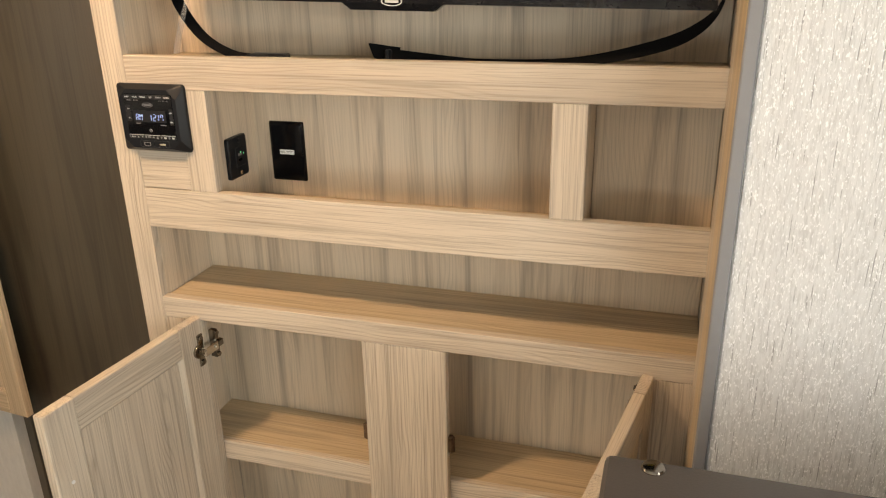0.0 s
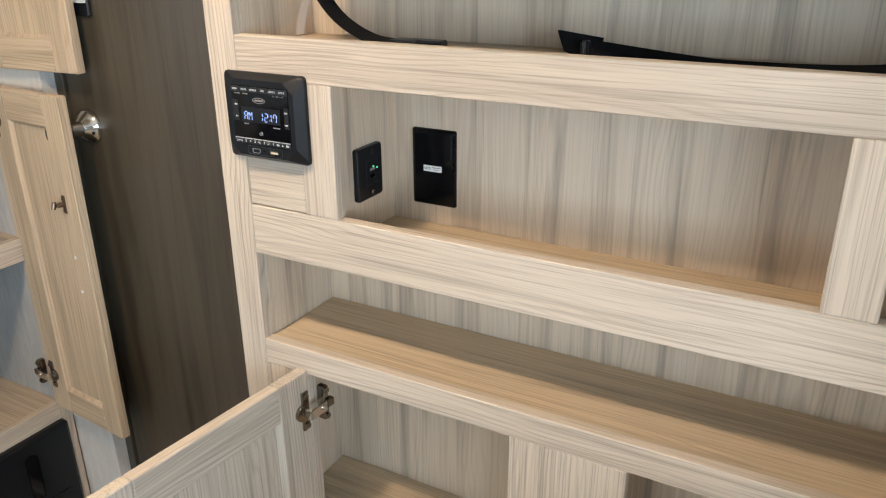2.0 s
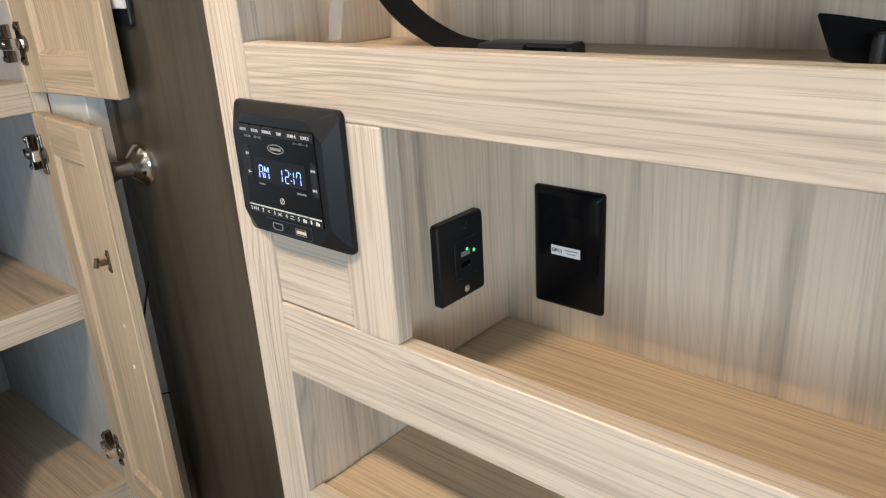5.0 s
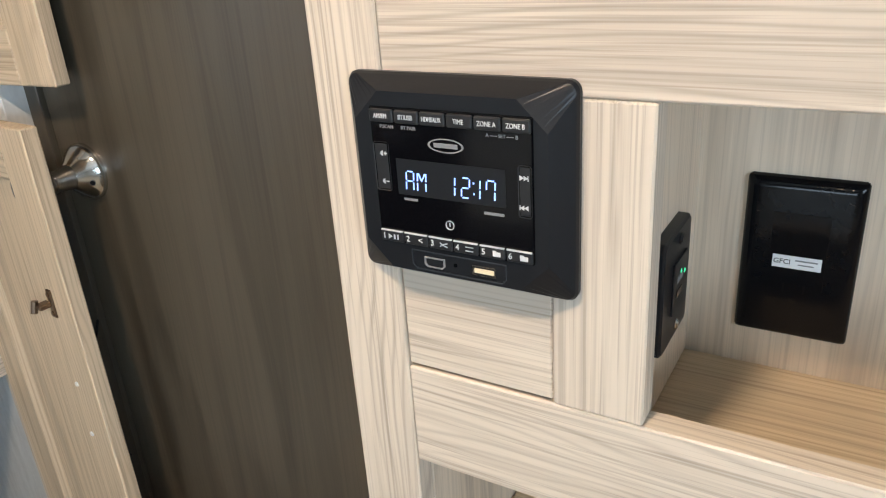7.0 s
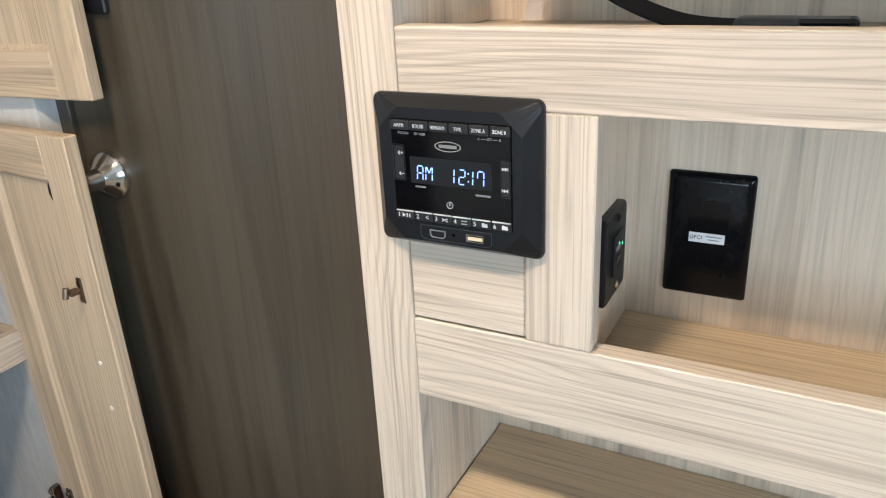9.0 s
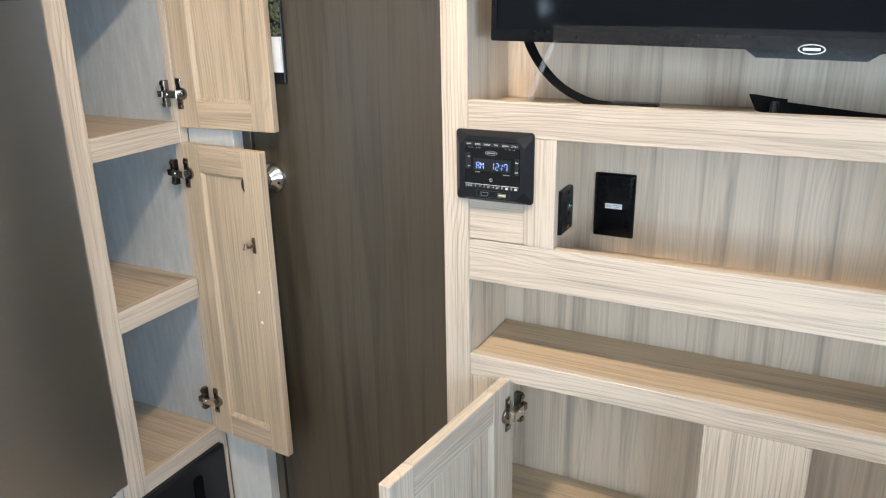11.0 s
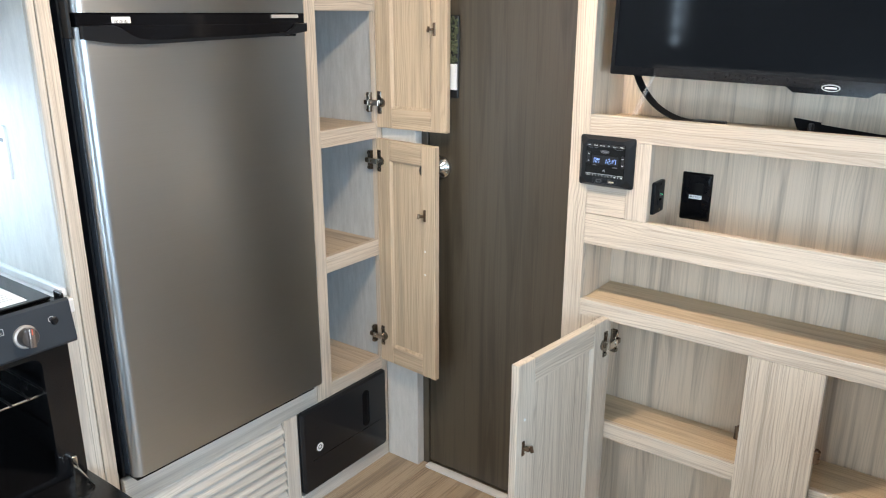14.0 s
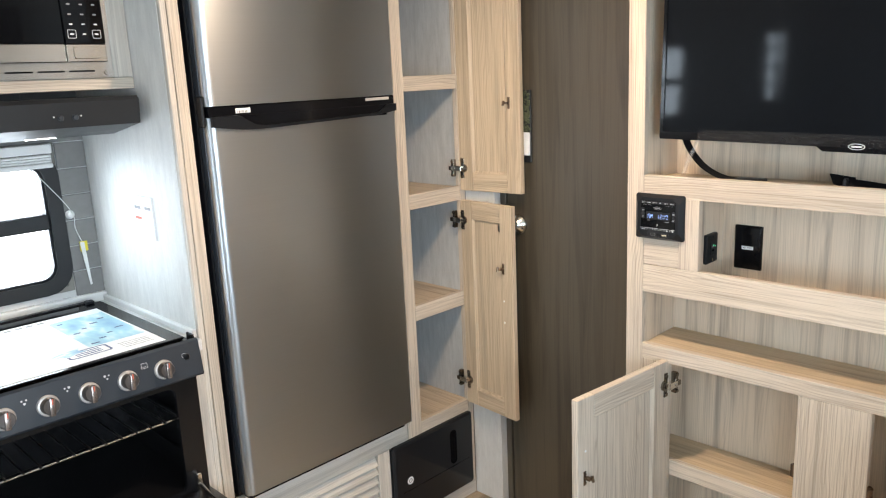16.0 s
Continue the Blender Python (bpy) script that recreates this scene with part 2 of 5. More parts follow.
WHITEVINYL = plain("white_vinyl", (0.78, 0.78, 0.77), 0.4, 0, 0.05, 60)
COUNTER = plain("white_countertop", (0.72, 0.72, 0.71), 0.3, 0, 0.06, 120)
TILE = plain("grey_tile", (0.20, 0.195, 0.19), 0.36, 0, 0.3, 45)
GROUT = plain("pale_grout", (0.62, 0.62, 0.61), 0.8, 0, 0.1, 200, 0.2)
LEATHER = plain("dark_grey_leatherette", (0.070, 0.065, 0.066), 0.46, 0, 0.2, 420, 0.35)
WEBBING = plain("black_webbing", (0.005, 0.005, 0.006), 0.85, 0, 0.35, 700, 0.6)
WEBBING.node_tree.nodes["Principled BSDF"].inputs["Specular IOR Level"].default_value = 0.15
MOSS = plain("green_moss", (0.075, 0.088, 0.045), 0.8, 0, 0.6, 240, 0.6)
PAPER = plain("white_paper", (0.80, 0.81, 0.82), 0.5, 0, 0.03, 60)
BLUEPRINT = plain("blue_print", (0.16, 0.46, 0.60), 0.35)
_n = BLUEPRINT.node_tree.nodes.new("ShaderNodeTexNoise")
_n.inputs["Scale"].default_value, _n.inputs["Detail"].default_value = 3.2, 2.0
_c = BLUEPRINT.node_tree.nodes.new("ShaderNodeValToRGB")
_c.color_ramp.elements[0].position, _c.color_ramp.elements[0].color = 0.34, (0.70, 0.78, 0.80, 1)
_c.color_ramp.elements[1].position, _c.color_ramp.elements[1].color = 0.70, (0.22, 0.42, 0.62, 1)
_c.color_ramp.elements.new(0.48).color = (0.33, 0.60, 0.68, 1)
BLUEPRINT.node_tree.links.new(_n.outputs[0], _c.inputs[0])
BLUEPRINT.node_tree.links.new(_c.outputs[0], BLUEPRINT.node_tree.nodes["Principled BSDF"].inputs["Base Color"])
NAVYINK = plain("navy_print", (0.06, 0.10, 0.22), 0.5, 0, 0.3, 80)
YELLOW = plain("yellow_tag", (0.75, 0.62, 0.05), 0.5, 0, 0.05, 60)
KNOBGREY = plain("light_grey_knob_ring", (0.50, 0.47, 0.45), 0.35, 0.3, 0.08, 80)
KNOBGRIP = plain("bronze_knob_grip", (0.30, 0.25, 0.23), 0.22, 0.8, 0.1, 80)
KNOBCAP = plain("brown_grey_knob_cap", (0.09, 0.078, 0.072), 0.3, 0.4, 0.1, 80)
REDINK = plain("red_print", (0.5, 0.09, 0.05), 0.5, 0, 0.1, 80)
CEILINGPAINT = plain("white_ceiling_panel", (0.74, 0.73, 0.70), 0.6, 0, 0.05, 30, 0.1)
SCREEN = plain("screen_glass", (0.004, 0.005, 0.007), 0.30, 0, 0.2, 30, 0, 0.20)
SCREEN.node_tree.nodes["Principled BSDF"].inputs["Specular IOR Level"].default_value = 0.04
SCREEN.node_tree.nodes["Principled BSDF"].inputs["Coat Roughness"].default_value = 0.06
CLEARFILM = film_like("clear_film", (0.75, 0.76, 0.77), 0.90, 0.12)
BAREFILM = film_like("tight_clear_film", (0.5, 0.5, 0.52), 0.985, 0.06)
PANE = film_like("window_pane", (0.9, 0.95, 1.0), 0.93, 0.03)


# ---- shapes ----
def slab(x0, x1, y0, y1, z0, z1, bev=0.0012, seg=1, bm=None):
    """A bevelled block between two corners, new or added to bm."""
    one = bmesh.new()
    bmesh.ops.create_cube(one, size=1.0)
    one.transform(Matrix.Translation(((x0 + x1) / 2, (y0 + y1) / 2, (z0 + z1) / 2)) @ Matrix.Diagonal((abs(x1 - x0), abs(y1 - y0), abs(z1 - z0), 1)))
    if bev:
        bmesh.ops.bevel(one, geom=list(one.edges), offset=bev, segments=seg, affect="EDGES", profile=0.6)
    return merged(bm, one)


def merged(bm, one):
    if bm is None:
        return one
    data = bpy.data.meshes.new("piece")
    one.to_mesh(data)
    one.free()
    bm.from_mesh(data)
    bpy.data.meshes.remove(data)
    return bm


def rod(a, b, r0, r1=None, seg=20, bm=None, bev=0.0):
    """A round bar from a to b, tapered where r1 is given."""
    a, b = Vector(a), Vector(b)
    one = bmesh.new()
    bmesh.ops.create_cone(one, cap_ends=True, segments=seg, radius1=r0, radius2=r0 if r1 is None else r1, depth=(b - a).length)
    if bev:
        caps = [e for e in one.edges if abs(e.verts[0].co.z - e.verts[1].co.z) < 1e-6 and len(e.link_faces) == 2 and max(len(f.verts) for f in e.link_faces) > 4]
        bmesh.ops.bevel(one, geom=caps, offset=bev, segments=2, affect="EDGES", profile=0.5)
    one.transform(Matrix.Translation((a + b) / 2) @ (b - a).to_track_quat("Z", "Y").to_matrix().to_4x4())
    return merged(bm, one)


def turned(profile, m, seg=32, bm=None):
    """A lathe shape: (radius, height) pairs turned round local z, set at pose m."""
    one = bmesh.new()
    rings = []
    for r, h in profile:
        rings.append([one.verts.new((r * math.cos(2 * math.pi * i / seg), r * math.sin(2 * math.pi * i / seg), h)) for i in range(seg)])
    for p, q in zip(rings, rings[1:]):
        for i in range(seg):
            one.faces.new((p[i], p[(i + 1) % seg], q[(i + 1) % seg], q[i]))
    one.faces.new(rings[0][::-1])
    one.faces.new(rings[-1])
    one.transform(m)
    return merged(bm, one)


def rounded(w, h, r, seg=6):
    """The outline of a rounded rectangle round the origin."""
    out = []
    for cx, cy, a0 in ((w / 2 - r, h / 2 - r, 0), (-w / 2 + r, h / 2 - r, 90), (-w / 2 + r, -h / 2 + r, 180), (w / 2 - r, -h / 2 + r, 270)):
        for i in range(seg + 1):
            a = radians(a0 + 90 * i / seg)
            out.append((cx + r * math.cos(a), cy + r * math.sin(a)))
    return out


def loft(rings, m, bm=None, cap=(True, True)):
    """Outlines of equal count at heights, skinned: rings are (outline, height)."""
    one = bmesh.new()
    loops = [[one.verts.new((x, y, h)) for x, y in line] for line, h in rings]
    count = len(loops[0])
    for p, q in zip(loops, loops[1:]):
        for i in range(count):
            one.faces.new((p[i], p[(i + 1) % count], q[(i + 1) % count], q[i]))
    if cap[0]:
        one.faces.new(loops[0][::-1])
    if cap[1]:
        one.faces.new(loops[-1])
    one.transform(m)
    return merged(bm, one)


def hoop(outer, inner, h0, h1, m, bm=None):
    """A flat frame between two outlines of equal count."""
    one = bmesh.new()
    sets = [[one.verts.new((x, y, h)) for x, y in line] for line, h in ((outer, h0), (outer, h1), (inner, h1), (inner, h0))]
    count = len(outer)
    for k in range(4):
        p, q = sets[k], sets[(k + 1) % 4]
        for i in range(count):
            one.faces.new((p[i], p[(i + 1) % count], q[(i + 1) % count], q[i]))
    one.transform(m)
    return merged(bm, one)


def ribbon(points, width, thick, side, bm=None, steps=10):
    """A strap of some width along smoothed points; side names its width's direction at each point."""
    pts, sides = [Vector(p) for p in points], [Vector(s).normalized() for s in side]
    line = []
    for i in range(len(pts) - 1):
        p0, p1, p2, p3 = pts[max(i - 1, 0)], pts[i], pts[i + 1], pts[min(i + 2, len(pts) - 1)]
        for k in range(steps):
            t = k / steps
            c = 0.5 * (2 * p1 + (p2 - p0) * t + (2 * p0 - 5 * p1 + 4 * p2 - p3) * t * t + (3 * p1 - p0 - 3 * p2 + p3) * t ** 3)
            line.append((c, sides[i].lerp(sides[i + 1], t).normalized()))
    line.append((pts[-1], sides[-1]))
    one = bmesh.new()
    loops = []
    for i, (c, s) in enumerate(line):
        ahead = (line[min(i + 1, len(line) - 1)][0] - line[max(i - 1, 0)][0]).normalized()
        n = ahead.cross(s).normalized()
        loops.append([one.verts.new(c + s * width / 2 * a + n * thick / 2 * b) for a, b in ((-1, -1), (1, -1), (1, 1), (-1, 1))])
    for p, q in zip(loops, loops[1:]):
        for k in range(4):
            one.faces.new((p[k], p[(k + 1) % 4], q[(k + 1) % 4], q[k]))
    one.faces.new(loops[0][::-1])
    one.faces.new(loops[-1])
    return merged(bm, one)


def wire(points, r, bm=None, steps=8):
    """A round cord along smoothed points."""
    pts = [Vector(p) for p in points]
    line = []
    for i in range(len(pts) - 1):
        p0, p1, p2, p3 = pts[max(i - 1, 0)], pts[i], pts[i + 1], pts[min(i + 2, len(pts) - 1)]
        for k in range(steps):
            t = k / steps
            line.append(0.5 * (2 * p1 + (p2 - p0) * t + (2 * p0 - 5 * p1 + 4 * p2 - p3) * t * t + (3 * p1 - p0 - 3 * p2 + p3) * t ** 3))
    line.append(pts[-1])
    one = bmesh.new()
    loops = []
    for i, c in enumerate(line):
        ahead = (line[min(i + 1, len(line) - 1)] - line[max(i - 1, 0)]).normalized()
        s = ahead.orthogonal().normalized() if i == 0 else (prev - ahead * prev.dot(ahead)).normalized()
        prev, n = s, ahead.cross(s)
        loops.append([one.verts.new(c + r * (s * math.cos(a) + n * math.sin(a))) for a in (0, math.pi / 3, 2 * math.pi / 3, math.pi, 4 * math.pi / 3, 5 * math.pi / 3)])
    for p, q in zip(loops, loops[1:]):
        for k in range(6):
            one.faces.new((p[k], p[(k + 1) % 6], q[(k + 1) % 6], q[k]))
    one.faces.new(loops[0][::-1])
    one.faces.new(loops[-1])
    return merged(bm, one)


def letters(text, size, m, bm=None, wide=1.0, thick=0.0002):
    """Words in the built-in font, centred on the pose m."""
    curve = bpy.data.curves.new("words", "FONT")
    curve.body, curve.size, curve.align_x, curve.align_y, curve.extrude, curve.resolution_u = text, size, "CENTER", "CENTER", thick, 3
    ob = bpy.data.objects.new("words", curve)
    scene.collection.objects.link(ob)
    bpy.context.view_layer.update()
    data = bpy.data.meshes.new_from_object(ob.evaluated_get(bpy.context.evaluated_depsgraph_get()))
    bpy.data.objects.remove(ob)
    one = bmesh.new()
    one.from_mesh(data)
    bpy.data.meshes.remove(data)
    one.transform(m @ Matrix.Diagonal((wide, 1, 1, 1)))
    return merged(bm, one)


def thing(name, at, label, category, group=""):
    ob = new(name)
    ob.location, ob.empty_display_size = at, 0.05
    return tagged(ob, label, category, group)


def linked(name, bm, material):
    bmesh.ops.recalc_face_normals(bm, faces=list(bm.faces))
    data = bpy.data.meshes.new(name)
    bm.to_mesh(data)
    bm.free()
    for face in data.polygons:
        face.use_smooth = True
    data.set_sharp_from_angle(angle=radians(32))
    data.materials.append(material)
    return new(name, data)


def part(name, bm, material, parent, label="", m=None):
    """One mesh under a thing (in world metres) or under a part (in that part's own space)."""
    ob = linked(name, bm, material)
    ob.parent = parent
    if parent.type == "EMPTY":
        ob.matrix_parent_inverse = Matrix.Translation(parent.location).inverted()
    if m is not None:
        ob.matrix_basis = m
    return tagged(ob, label) if label else ob


def solid(name, bm, material, label, category, group="", kind=""):
    """A thing of a single mesh."""
    return tagged(linked(name, bm, material), label, category, group, kind)


def front(x, y, z):
    """A pose on a surface that faces -y: local x right, y up, z out."""
    return Matrix(((1, 0, 0, x), (0, 0, -1, y), (0, 1, 0, z), (0, 0, 0, 1)))


def flank(x, y, z):
    """A pose on a surface that faces +x: local x along +y, y up, z out."""
    return Matrix(((0, 0, 1, x), (1, 0, 0, y), (0, 1, 0, z), (0, 0, 0, 1)))


# ---- the shell ----
FLOOR = 0.08
XW, XE, YS, YN = -1.345, 1.90, -2.70, 2.60


def walled(name, bm, material, label):
    return solid(name, bm, material, label, "wall", kind="structure")


floor = solid("floor", slab(XW - 0.1, XE + 0.1, YS - 0.1, YN, FLOOR - 0.06, FLOOR - 0.004, 0), GROUT, "base under wood-look vinyl floor planks", "floor", kind="structure")
solid("ceiling", slab(XW - 0.1, XE + 0.1, YS - 0.1, YN, CEIL, CEIL + 0.05, 0), CEILINGPAINT, "white panelled camper ceiling", "ceiling", kind="structure")


def holed(x0, x1, y0, y1, holes, axis):
    """A wall with rectangular openings: strips between them, along y (axis y) or x (axis x)."""
    bm = bmesh.new()
    cuts = sorted(holes)
    at = y0 if axis == "y" else x0
    end = y1 if axis == "y" else x1
    for a, b, z0, z1 in cuts + [(end, end, 0, 0)]:
        for p, q, lo, hi in ((at, a, FLOOR - 0.004, CEIL), (a, b, FLOOR - 0.004, z0), (a, b, z1, CEIL)):
            if q - p > 1e-4 and hi - lo > 1e-4:
                slab(*((x0, x1, p, q) if axis == "y" else (p, q, y0, y1)), lo, hi, 0, bm=bm)
        at = b
    return bm


WIN = (0.765, 1.235, 1.03, 1.42)
walled("wall_west", holed(XW - 0.05, XW, YS, YN, [(-2.28, -1.82, 1.28, 1.82), (-0.66, -0.26, 1.26, 1.72), WIN], "y"), CREAM, "pale kitchen side wall with camper windows")
walled("wall_east", holed(XE, XE + 0.05, YS, YN, [(-0.42, 1.26, 0.93, 1.75)], "y"), CREAM, "pale side wall with a wide window")
# the low opening is made up to go with the added fill lamp
walled("wall_south", holed(XW, XE, YS - 0.05, YS, [(-0.4, 1.0, 0.22, 1.0)], "x"), CREAM, "pale end wall with a low opening added for unseen fill light")
walled("wall_north", slab(XW, XE, YN - 0.1, YN, FLOOR - 0.004, CEIL, 0), CREAM, "plain end wall behind the cabinets")
walled("wall_panel_by_pantry", slab(-0.757, -0.628, 2.343, 2.50, FLOOR, CEIL, 0.001), PANELWHITE, "narrow white panel between pantry and dark door")
walled("wall_covering_panel", slab(0.9825, XE, 1.983, 2.50, FLOOR, CEIL, 0.002), WALLPAPER, "wall panel in silver grey threaded wallcovering")
solid("trim", slab(0.9660, 0.9820, 1.980, 1.9895, FLOOR, CEIL, 0.002), GREYTRIM, "grey edge trim beside the wallcovering", "trim", kind="structure")
# wood lying in shadow; the browner laminate colour carries that shade
walled("wall_return", slab(0.9672, 0.9820, 1.990, 2.1035, FLOOR, CEIL, 0.001), TAN_Z, "laminate return between cabinet and wallcovering, its shade toned in brown")

# planks of the floor, cut to fit at the walls
_rng = random.Random(5)
_pw, _pl = 0.152, 1.22
_planks = {}
for _i in range(-4, 18):
    _x0, _x1 = max(-0.755 + _pw * _i, XW), min(-0.755 + _pw * (_i + 1), XE)
    _y = YS - _rng.random() * 0.9
    while _y < 2.495:
        _y0, _y1 = max(_y, YS), min(_y + _pl, 2.498)
        _y += _pl
        if _y1 - _y0 < 0.02 or _x1 - _x0 < 0.01:
            continue
        _key = (round(_x1 - _x0, 3), round(_y1 - _y0, 3))
        if _key not in _planks:
            _ob = linked("plank", slab(-_key[0] / 2 + 0.0008, _key[0] / 2 - 0.0008, -_key[1] / 2 + 0.0008, _key[1] / 2 - 0.0008, -0.004, 0, 0.0008), PLANK)
            _planks[_key] = _ob.data
        else:
            _ob = new("plank", _planks[_key])
        _ob.parent = floor
        _ob.location = ((_x0 + _x1) / 2, (_y0 + _y1) / 2, FLOOR)


def window_unit(name, x, y0, y1, z0, z1, bars, label, s=1):
    """A black-framed camper window with rounded corners in a side wall; s is 1 where it faces +x, -1 where it faces -x."""
    cy, cz, w, h = (y0 + y1) / 2, (z0 + z1) / 2, y1 - y0, z1 - z0
    win = thing(name, (x, cy, z0), label, "window")
    tagged(win, kind="structure")
    m = flank(x, cy, cz) if s > 0 else Matrix.Translation((x, cy, cz)) @ Matrix.Rotation(math.pi, 4, "Z") @ flank(0, 0, 0)

    def across(d0, d1, *rest):
        return slab(min(x + s * d0, x + s * d1), max(x + s * d0, x + s * d1), *rest)

    part("window_frame", hoop(rounded(w + 0.03, h + 0.03, 0.075), rounded(w - 0.05, h - 0.05, 0.045), -0.03, 0.014, m), MATTBLACK, win)
    part("inner_gasket", hoop(rounded(w - 0.05, h - 0.05, 0.045), rounded(w - 0.064, h - 0.064, 0.04), -0.03, 0.006, m), BLACK, win)
    at = z0 + 0.03
    for bar in bars + [z1 - 0.03]:
        thick = 0.022 if len(bars) == 1 else 0.012
        if bar < z1 - 0.031:
            part("glazing_bar", across(-0.02, 0.010, y0 + 0.026, y1 - 0.026, bar - thick, bar + thick, 0.004), MATTBLACK, win)
        ob = part("pane", across(-0.018, -0.014, y0 + 0.03, y1 - 0.03, at, bar, 0), PANE, win)
        ob.visible_shadow = False
        at = bar
    if len(bars) > 1:
        part("upright_bar", across(-0.013, 0.0105, cy - 0.012, cy + 0.012, z0 + 0.026, z1 - 0.026, 0.004), MATTBLACK, win)
    return win


window_unit("window_1", XW, WIN[0], WIN[1], WIN[2], WIN[3], [1.228], "black-framed camper window with rounded corners")
window_unit("window_2", XW, -2.28, -1.82, 1.28, 1.82, [1.42, 1.55, 1.68], "small entry-side window divided into panes")
window_unit("window_3", XW, -0.66, -0.26, 1.26, 1.72, [1.49], "black-framed window over the kitchen counter")
window_unit("window_4", XE, -0.42, 1.26, 0.93, 1.75, [1.20], "wide black-framed window beside the seats", -1)

# glowing daylight beyond the windows
backdrop = solid("backdrop", slab(XW - 0.9, XW - 0.88, -3.5, 3.2, 0.2, 2.6, 0), glow("hazy_daylight", (0.86, 0.93, 1.0), 4.0), "white hazy daylight outside the windows", "backdrop", kind="structure")

# ---- ceiling lights ----
for _x, _y in CEILING_LIGHTS:
    _lamp = thing("ceiling_light", (_x, _y, CEIL), "slim white ceiling light with a warm diffuser", "ceiling light", "ceiling lights")
    part("housing", hoop(rounded(0.26, 0.14, 0.03), rounded(0.22, 0.10, 0.02), -0.018, 0, pose(_x, _y, CEIL)), WHITEVINYL, _lamp)
    part("diffuser", loft([(rounded(0.22, 0.10, 0.02), -0.012), (rounded(0.22, 0.10, 0.02), 0)], pose(_x, _y, CEIL)), LAMP_WARM, _lamp)

# ---- dark bathroom door ----
door_1 = thing("door_1", (-0.34, 2.375, FLOOR), "dark brown wood-grain interior door, closed", "door")
tagged(door_1, kind="structure")
part("door_leaf", slab(-0.602, -0.052, 2.378, 2.413, FLOOR + 0.012, 1.99, 0.002), DARK_Z, door_1)
part("door_jamb", slab(-0.6275, -0.604, 2.372, 2.49, FLOOR, 2.01, 0.001), DARK_Z, door_1)
part("door_head", slab(-0.602, -0.05, 2.374, 2.49, 1.995, CEIL, 0.001), DARK_Z, door_1)
_k = front(-0.556, 2.378, 1.104)
_handle = part("door_handle", turned([(0.034, 0), (0.034, 0.004), (0.031, 0.009), (0.022, 0.016), (0.0145, 0.024), (0.0125, 0.040), (0.0155, 0.052), (0.025, 0.062), (0.0265, 0.072), (0.022, 0.080), (0.010, 0.083)], _k), SATIN, door_1, "satin nickel privacy knob with a round rose")
part("set_screw", rod((-0.556 + 0.024, 2.366, 1.097), (-0.556 + 0.0255, 2.3635, 1.0965), 0.003, bm=None, seg=10), BLACK, _handle)
solid("door_threshold", slab(-0.60, -0.05, 2.345, 2.372, FLOOR, FLOOR + 0.011, 0.004, 2), WHITEVINYL, "white threshold strip under the dark door", "threshold", kind="structure")

# ---- media cabinet ----
FY, BY = 2.200, 2.375          # face and back panel
media = thing("media_cabinet", (0.46, 2.29, FLOOR), "light oak laminate media cabinet with open niches and cupboards", "cabinet")


def mpart(name, x0, x1, y0, y1, z0, z1, mat, label="", bev=0.0012):
    return part(name, slab(x0, x1, y0, y1, z0, z1, bev), mat, media, label)


mpart("stile", -0.047, 0.0, FY, FY + 0.019, FLOOR, 2.03, WOOD_Z)
mpart("stile", 0.970, 0.9820, FY, FY + 0.019, FLOOR, 2.03, WOOD_Z)
mpart("end_panel", 0.9685, 0.9820, 2.104, FY - 0.0005, FLOOR, 2.03, WOOD_Z)
mpart("side_panel", -0.047, -0.032, FY + 0.019, 2.372, FLOOR, 2.03, WOOD_Z)
mpart("side_panel", 0.976, 0.9820, FY + 0.0195, 2.45, FLOOR, 2.03, WOOD_Z)
mpart("rail", 0.0003, 0.9697, FY + 0.0005, FY + 0.019, 1.265, 1.3205, WOOD_X)
mpart("rail", 0.0003, 0.9697, FY + 0.0005, FY + 0.019, 1.0130, 1.0872, WOOD_X)
mpart("rail", 0.0003, 0.9697, FY + 0.0005, FY + 0.019, 1.96, 2.03, WOOD_X)
mpart("shelf_lip", 0.0003, 0.9697, FY + 0.0003, FY + 0.019, 0.8305, 0.872, WOOD_X)
mpart("divider", 0.0985, 0.1505, FY + 0.0005, FY + 0.019, 1.0875, 1.2647, WOOD_Z)
mpart("divider", 0.732, 0.784, FY + 0.0005, FY + 0.019, 1.0875, 1.2647, WOOD_Z)
mpart("filler_panel", 0.0005, 0.098, FY + 0.0018, FY + 0.017, 1.0890, 1.2640, WOOD_X, "small oak laminate panel below the radio")
mpart("stile", 0.0003, 0.078, FY + 0.0005, FY + 0.019, 0.20, 0.830, WOOD_Z)
mpart("centre_stile", 0.406, 0.562, FY + 0.0005, FY + 0.019, 0.20, 0.830, WOOD_Z)
mpart("stile", 0.905, 0.9697, FY + 0.0005, FY + 0.019, 0.20, 0.830, WOOD_Z)
mpart("rail", 0.0003, 0.9697, FY + 0.0005, FY + 0.019, FLOOR, 0.1995, WOOD_X)
# inner boards
mpart("back_panel", -0.031, 0.975, BY, BY + 0.004, FLOOR, 2.03, BACK_Z, "grey-brown streaked laminate back panel")
mpart("niche_side", -0.015, -0.001, FY + 0.0195, BY - 0.0005, 1.305, 2.03, BACK_Z)
mpart("niche_side", -0.015, -0.001, FY + 0.0195, BY - 0.0005, 0.200, 1.015, BACK_Z)
mpart("niche_side", 0.124, 0.134, FY + 0.0195, BY - 0.0005, 1.038, 1.285, BACK_Z)
mpart("niche_side", 0.766, 0.782, FY + 0.0195, BY - 0.0005, 1.038, 1.285, BACK_Z)
mpart("niche_back", 0.7825, 0.9755, 2.335, 2.342, 1.038, 1.285, BACK_Z)
